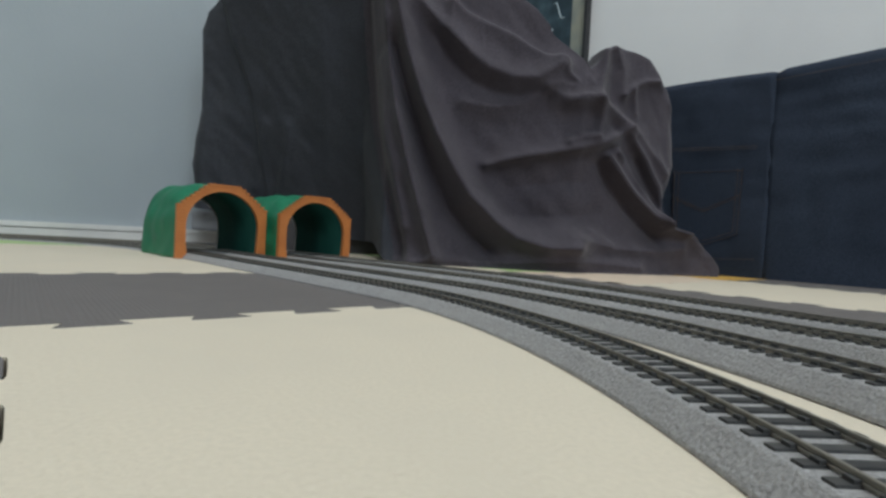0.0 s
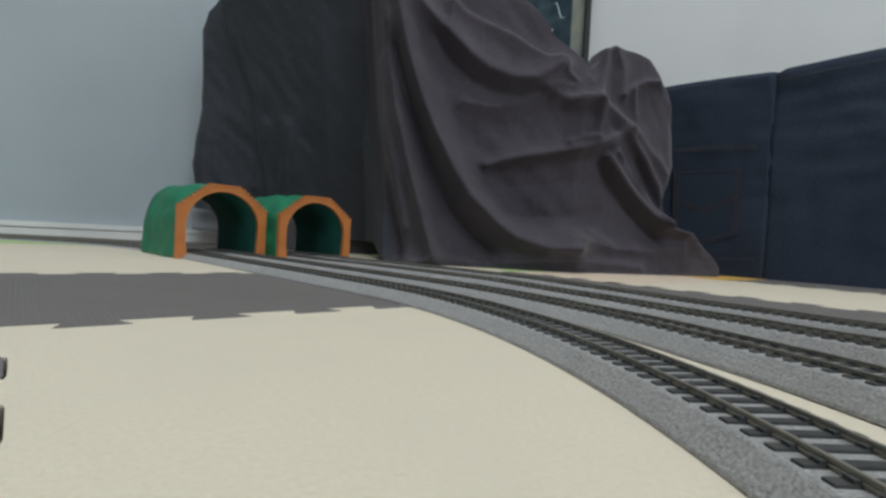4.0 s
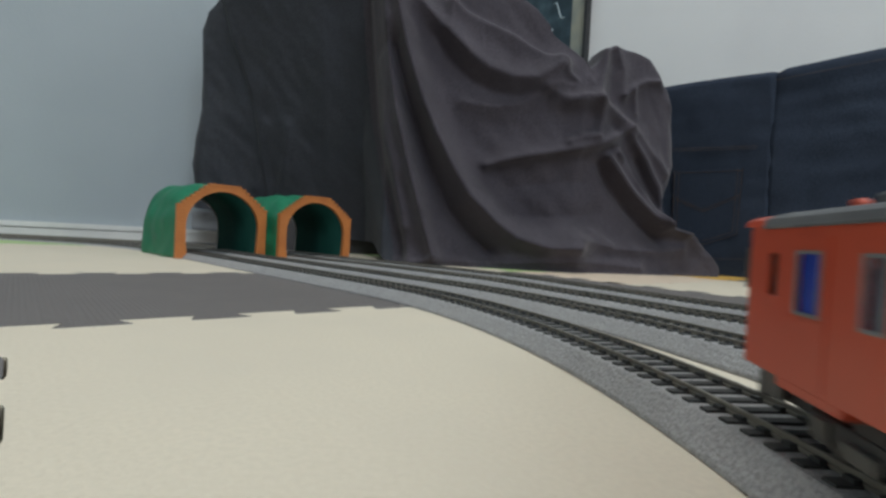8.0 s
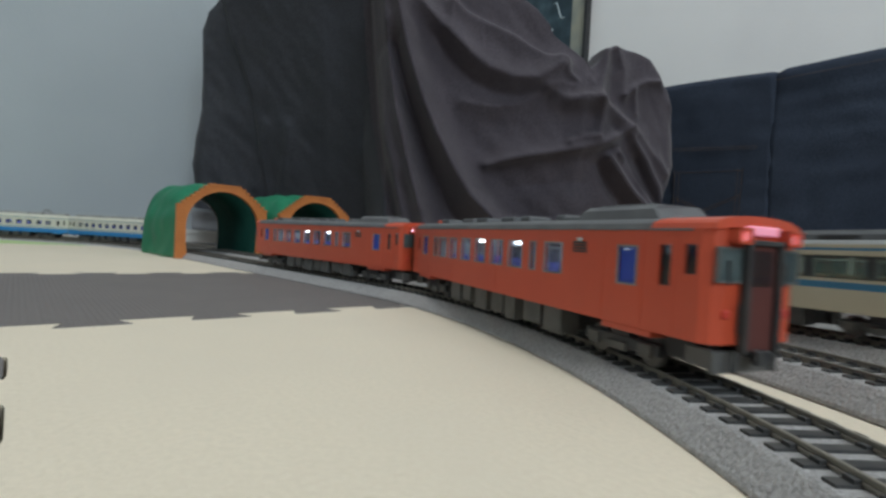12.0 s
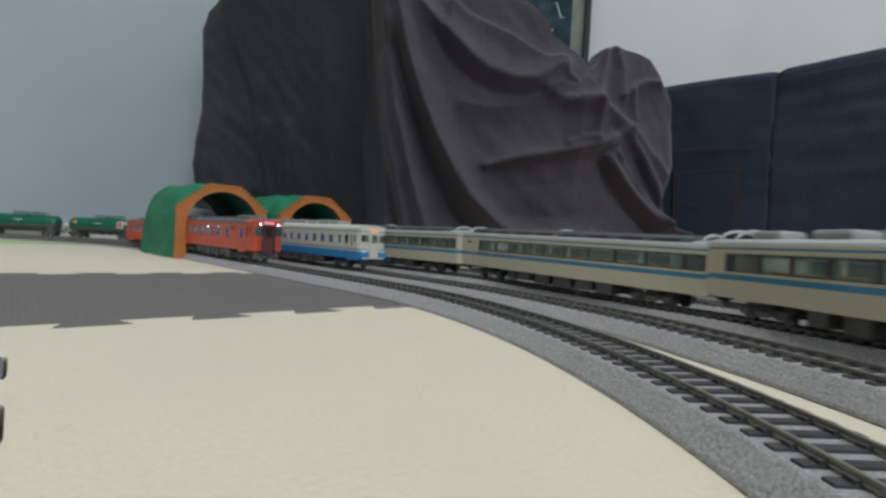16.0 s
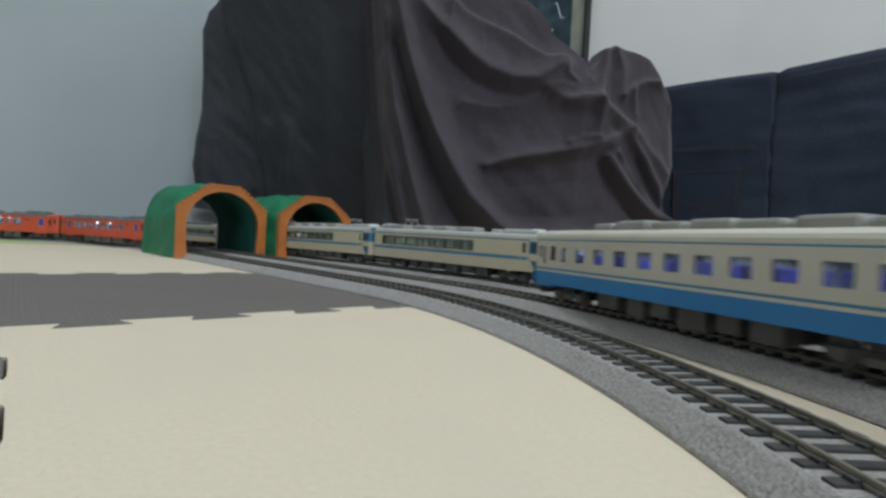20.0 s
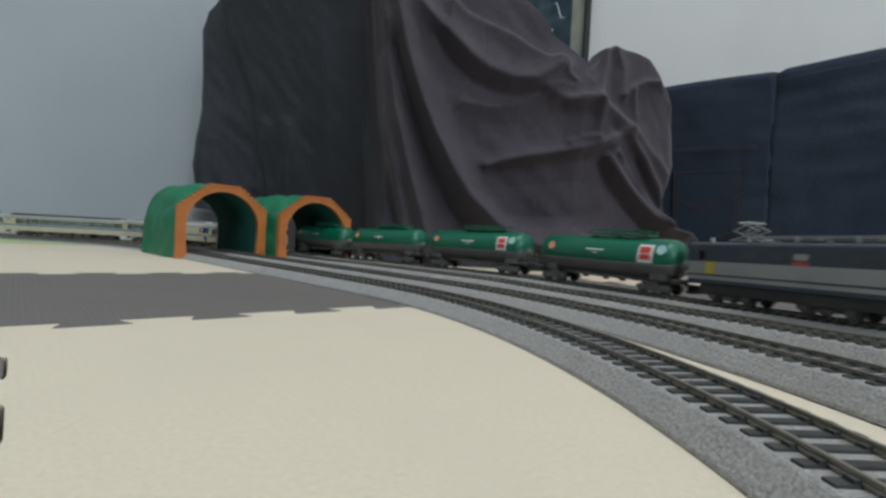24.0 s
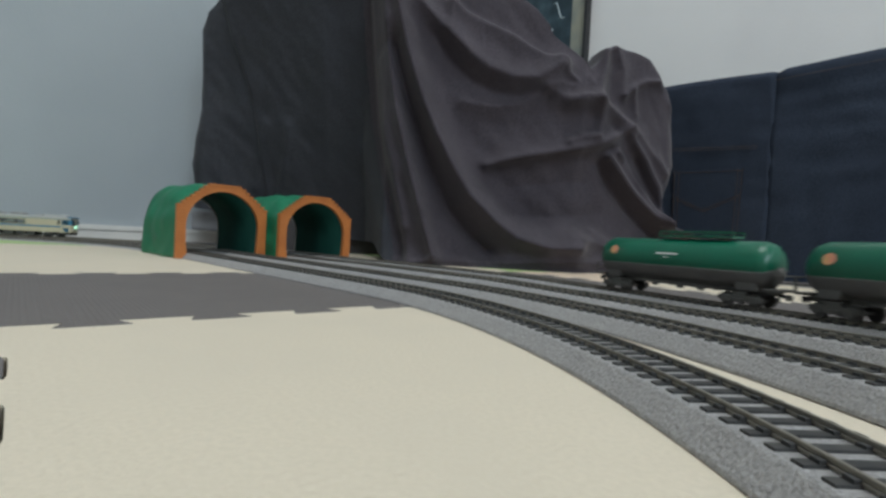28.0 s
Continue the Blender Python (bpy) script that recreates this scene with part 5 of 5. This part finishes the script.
def pantograph(car, x):
    base = part("pantograph", boxes((x * MM, 0, 25.0 * MM, 14 * MM, 8 * MM, 0.7 * MM)), M_ACGREY, car, "folded grey pantograph")
    arms = [((x - 6, 25.2), (x + 5.5, 28.8)), ((x + 6, 25.2), (x - 5.5, 28.8)), ((x - 5.5, 28.8), (x + 1.5, 32.0)), ((x + 5.5, 28.8), (x - 1.5, 32.0))]
    for y in (-3.2, 3.2):
        for (xa, za), (xb, zb) in arms:
            bm = bmesh.new()
            tube(bm, (xa * MM, y * MM, za * MM), (xb * MM, y * MM, zb * MM), 0.34 * MM, 6)
            part("arm", bm, M_ACGREY, base)
    for dx in (-1.6, 1.6):
        bm = bmesh.new()
        tube(bm, ((x + dx) * MM, -5.4 * MM, 32.1 * MM), ((x + dx) * MM, 5.4 * MM, 32.1 * MM), 0.4 * MM, 6)
        part("contact_shoe", bm, M_ACGREY, base)


def locomotive():
    car = tagged(new("electric_locomotive"), "dark blue-grey model electric locomotive with pale bands", "locomotive")
    bands = [(6.8, 8.4, M_LOCO, "frame_band"), (8.4, 9.9, M_LOCOBAND, "lower_band"), (9.9, 10.7, M_LOCO, "thin_band"), (10.7, 15.9, M_LOCOBAND, "pale_band"), (15.9, 22.6, M_LOCO, "upper_side_wall")]
    small = [(-52, -49, 16.6, 20.4), (49, 52, 16.6, 20.4)]
    side_panels(car, -56, 56, bands, small)
    panes(car, small, M_DARKGLASS)
    for sgn in (-1, 1):
        end_cap(car, sgn * 56, sgn * 59, bands, 2.2)
        for y in (-4.6, 4.6):
            part("windscreen", sub([(sgn * 59.05, y, 18.8, 0.4, 5.4, 3.8)], 0.15), M_DARKGLASS, car)
            part("headlight", sub([(sgn * 59.1, y * 1.35, 12.4, 0.6, 1.8, 1.8)], 0.4), M_PLACARD_WHITE, car)
        part("front_deck", sub([(sgn * 60.2, 0, 6.4, 4.0, 15, 1.0)], 0.1), M_UNDER, car)
        bm = bmesh.new()
        for y in (-6.5, 6.5):
            tube(bm, (sgn * 61.6 * MM, y * MM, 6.5 * MM), (sgn * 61.6 * MM, y * MM, 11 * MM), 0.3 * MM, 6)
        tube(bm, (sgn * 61.6 * MM, -6.5 * MM, 11 * MM), (sgn * 61.6 * MM, 6.5 * MM, 11 * MM), 0.3 * MM, 6)
        part("hand_rail", bm, M_PLACARD_WHITE, car)
        part("snow_plough", sub([(sgn * 59.5, 0, 2.8, 1.4, 15, 3.4)], 0.2), M_DARK, car)
        coupler(car, sgn * 60.0, sgn)
    parts("yellow_plate", [(x, side * (WIDE / 2 + 0.06), 13.3, 4.6, 0.2, 5.0) for x in (-37, 46) for side in (-1, 1)], 0, M_YELLOW_P, car, "yellow door plate")
    parts("crew_door", [(x, side * (WIDE / 2 + 0.04), 18.6, 4.2, 0.2, 5.4) for x in (-42, 42) for side in (-1, 1)], 0, M_LOCO, car)
    parts("number_bar", [(8, side * (WIDE / 2 + 0.06), 18.9, 5.0, 0.2, 2.2) for side in (-1, 1)], 0, M_ACGREY, car)
    parts("logo_bar", [(8, side * (WIDE / 2 + 0.06), 16.6, 5.6, 0.2, 1.0) for side in (-1, 1)], 0, M_PLACARD_RED, car)
    for x in (-26, -13, 16, 29):
        parts("louver", [(x, side * (WIDE / 2 + 0.05), z, 8.0, 0.2, 0.35) for side in (-1, 1) for z in (18.0, 18.9, 19.8)], 0, M_UNDER, car)
    parts("side_sill", [(0, side * 7.6, 4.6, 104, 1.4, 4.2) for side in (-1, 1)], 0.3, M_DARK, car)
    roof_prism(-58, 58, 22.6, 24.4, M_LOCO, car, label="dark roof")
    part("whistle", sub([(51, 3, 25.2, 1.6, 1.6, 1.8)], 0.4), M_SILVER, car)
    parts("roof_hatch", [(x, 0, 24.6, 16, 11, 1.0) for x in (-8, 10)], 0.3, M_UNDER, car)
    parts("roof_line", [(-8, side * 6.0, 26.3, 84, 0.45, 0.45) for side in (-1, 1)], 0, M_LOCOBAND, car)
    parts("insulator", [(x, side * 6.0, 25.2, 1.0, 1.0, 2.2) for x in (-48, -28, -8, 12, 31) for side in (-1, 1)], 0.2, M_LOCOBAND, car)
    parts("roof_rib", [(x, 0, 24.5, 0.7, 12.5, 0.7) for x in (-24, -18, 20, 25)], 0.1, M_UNDER, car)
    pantograph(car, -41)
    pantograph(car, 35)
    for x in (-38, 0, 38):
        bogie(car, x, M_DARK, 15.0)
    parts("air_tank", [(x, side * 6.0, 4.4, 11, 3.0, 3.0) for x in (-19, 19) for side in (-1, 1)], 0.9, M_DARK, car)
    return car


FLEET = []
RED = red_railcar()
BLUE = blue_railcar()
CREAM_A, CREAM_B = cream_middle_car(), cream_cab_car()
TANK_P, TANK_E = tank_wagon(True), tank_wagon(False)
LOCO = locomotive()
for thing, size in ((RED, (1.0, 1.11, 1.07)), (BLUE, (1.0, 1.11, 1.06)), (CREAM_A, (1.01, 1.09, 1.04)), (CREAM_B, (1.01, 1.09, 1.04)), (TANK_P, (1.04, 1.05, 1.05)), (TANK_E, (1.04, 1.05, 1.05)), (LOCO, (1.03, 1.05, 1.06))):
    thing.scale = size
HOME = Matrix.Identity(4)
for i in range(2):
    FLEET.append((RED if i == 0 else copy_thing(RED, HOME), 0, "R", -73 - 151.5 * i, 104, False))
FLEET.append((BLUE, 1, "B", 76, 104, False))
FLEET.append((copy_thing(BLUE, HOME), 1, "B", 76 + 152, 104, True))
FLEET.append((CREAM_B, 2, "C", 75, 104, False))
FLEET.append((copy_thing(CREAM_B, HOME), 2, "C", 75 + 151, 104, False))
FLEET.append((CREAM_A, 2, "C", 75 + 151 * 2, 104, False))
FLEET.append((copy_thing(CREAM_A, HOME), 2, "C", 75 + 151 * 3, 104, False))
FLEET.append((copy_thing(CREAM_A, HOME), 2, "C", 75 + 151 * 4, 104, False))
FLEET.append((LOCO, 3, "F", 63, 78, False))
FLEET.append((TANK_P, 3, "F", 126 + 49.5, 64, False))
FLEET.append((copy_thing(TANK_P, HOME), 3, "F", 126 + 49.5 + 102, 64, False))
FLEET.append((TANK_E, 3, "F", 126 + 49.5 + 102 * 2, 64, False))
FLEET.append((copy_thing(TANK_E, HOME), 3, "F", 126 + 49.5 + 102 * 3, 64, False))


# ---- sleepers, last ----
def sleepers():
    for k, track in enumerate(TRACKS):
        lap = lap_length(k)
        count = int(lap / SLEEPER_STEP)
        near = 300 if k < 2 else 200
        bm = bmesh.new()
        for i in range(count):
            s = lap * i / count
            d = on_track(k, s + 0.001) - on_track(k, s - 0.001)
            p = on_track(k, s, 0, TIE_Z - 0.6 * MM)
            m = pose(p.x, p.y, p.z, 0, 0, math.degrees(math.atan2(d.y, d.x)))
            # the stretch beside the camera and up to the tunnels gets single sleepers
            at = s if s < lap / 2 else s - lap
            if -0.45 * near * SLEEPER_STEP < at < 0.55 * near * SLEEPER_STEP:
                ob = new("sleeper", SLEEPER)
                ob.parent, ob.matrix_basis = track, m
            else:
                bmesh.ops.create_cube(bm, size=1.0, matrix=m @ Matrix.Diagonal((2.0 * MM, 17.0 * MM, 1.2 * MM, 1)))
        rest = part("far_sleepers", bm, M_SLEEPER, track)
        rest["kind"] = "stuff"


sleepers()

# ---- the trains on their way ----
def car_pose(k, s, axle, flip):
    """The pose of a car of the oval k whose middle is at s, with bogies axle apart."""
    a, b = on_track(k, s - axle / 2, 0, RAIL_Z + 1.08 * RIDE * MM), on_track(k, s + axle / 2, 0, RAIL_Z + 1.08 * RIDE * MM)
    d = b - a
    ang = math.degrees(math.atan2(d.y, d.x)) + (180 if flip else 0)
    m = (a + b) / 2
    rise = math.degrees(math.atan2(d.z, math.hypot(d.x, d.y)))
    return pose(m.x, m.y, m.z, 0, rise if flip else -rise, ang)


def at_time(rows, t):
    """The way gone at t, from rows of seconds and millimetres."""
    for (t0, s0), (t1, s1) in zip(rows, rows[1:]):
        if t <= t1:
            return s0 + (s1 - s0) * (t - t0) / (t1 - t0)
    return rows[-1][1]


RED_WAY = [(0, -845), (7, -273.5), (8, -194.5), (9, -117), (10, -39.2), (11, 36.5), (12, 113.5), (12.5, 151.5), (14.5, 308), (15, 343), (16, 414), (17, 474), (18, 534), (18.5, 569), (21, 736), (21.5, 779), (28, 1273)]
BLUE_WAY = [(0, 1786), (10.5, 588), (11.5, 477), (12.5, 370), (14.5, 188), (16.5, 9), (17, -53), (18, -156.6), (19, -268.3), (20, -381), (21, -485.5), (28, -1218)]
CREAM_WAY = [(0, -1911), (12, -826), (14.5, -583), (15, -535), (16, -443), (17, -348), (17.5, -302), (20.5, -6), (21, 40), (21.5, 87), (24, 259), (25, 351), (26, 442), (27, 538), (28, 632)]
FREIGHT_WAY = [(0, 1690), (14.5, 502), (16, 374), (17, 288), (18, 205), (19.5, 120), (21, 29), (21.5, -20), (24, -240), (24.5, -285), (25, -329.5), (26, -416.5), (27, -502), (28, -590)]
WAYS = {"R": RED_WAY, "B": BLUE_WAY, "C": CREAM_WAY, "F": FREIGHT_WAY}


def motions():
    times = [i * 0.5 for i in range(57)]
    for car, k, rows, offset, axle, flip in FLEET:
        walk(car, [(t, car_pose(k, (at_time(WAYS[rows], t) + offset) * MM, axle * MM, flip)) for t in times])


motions()
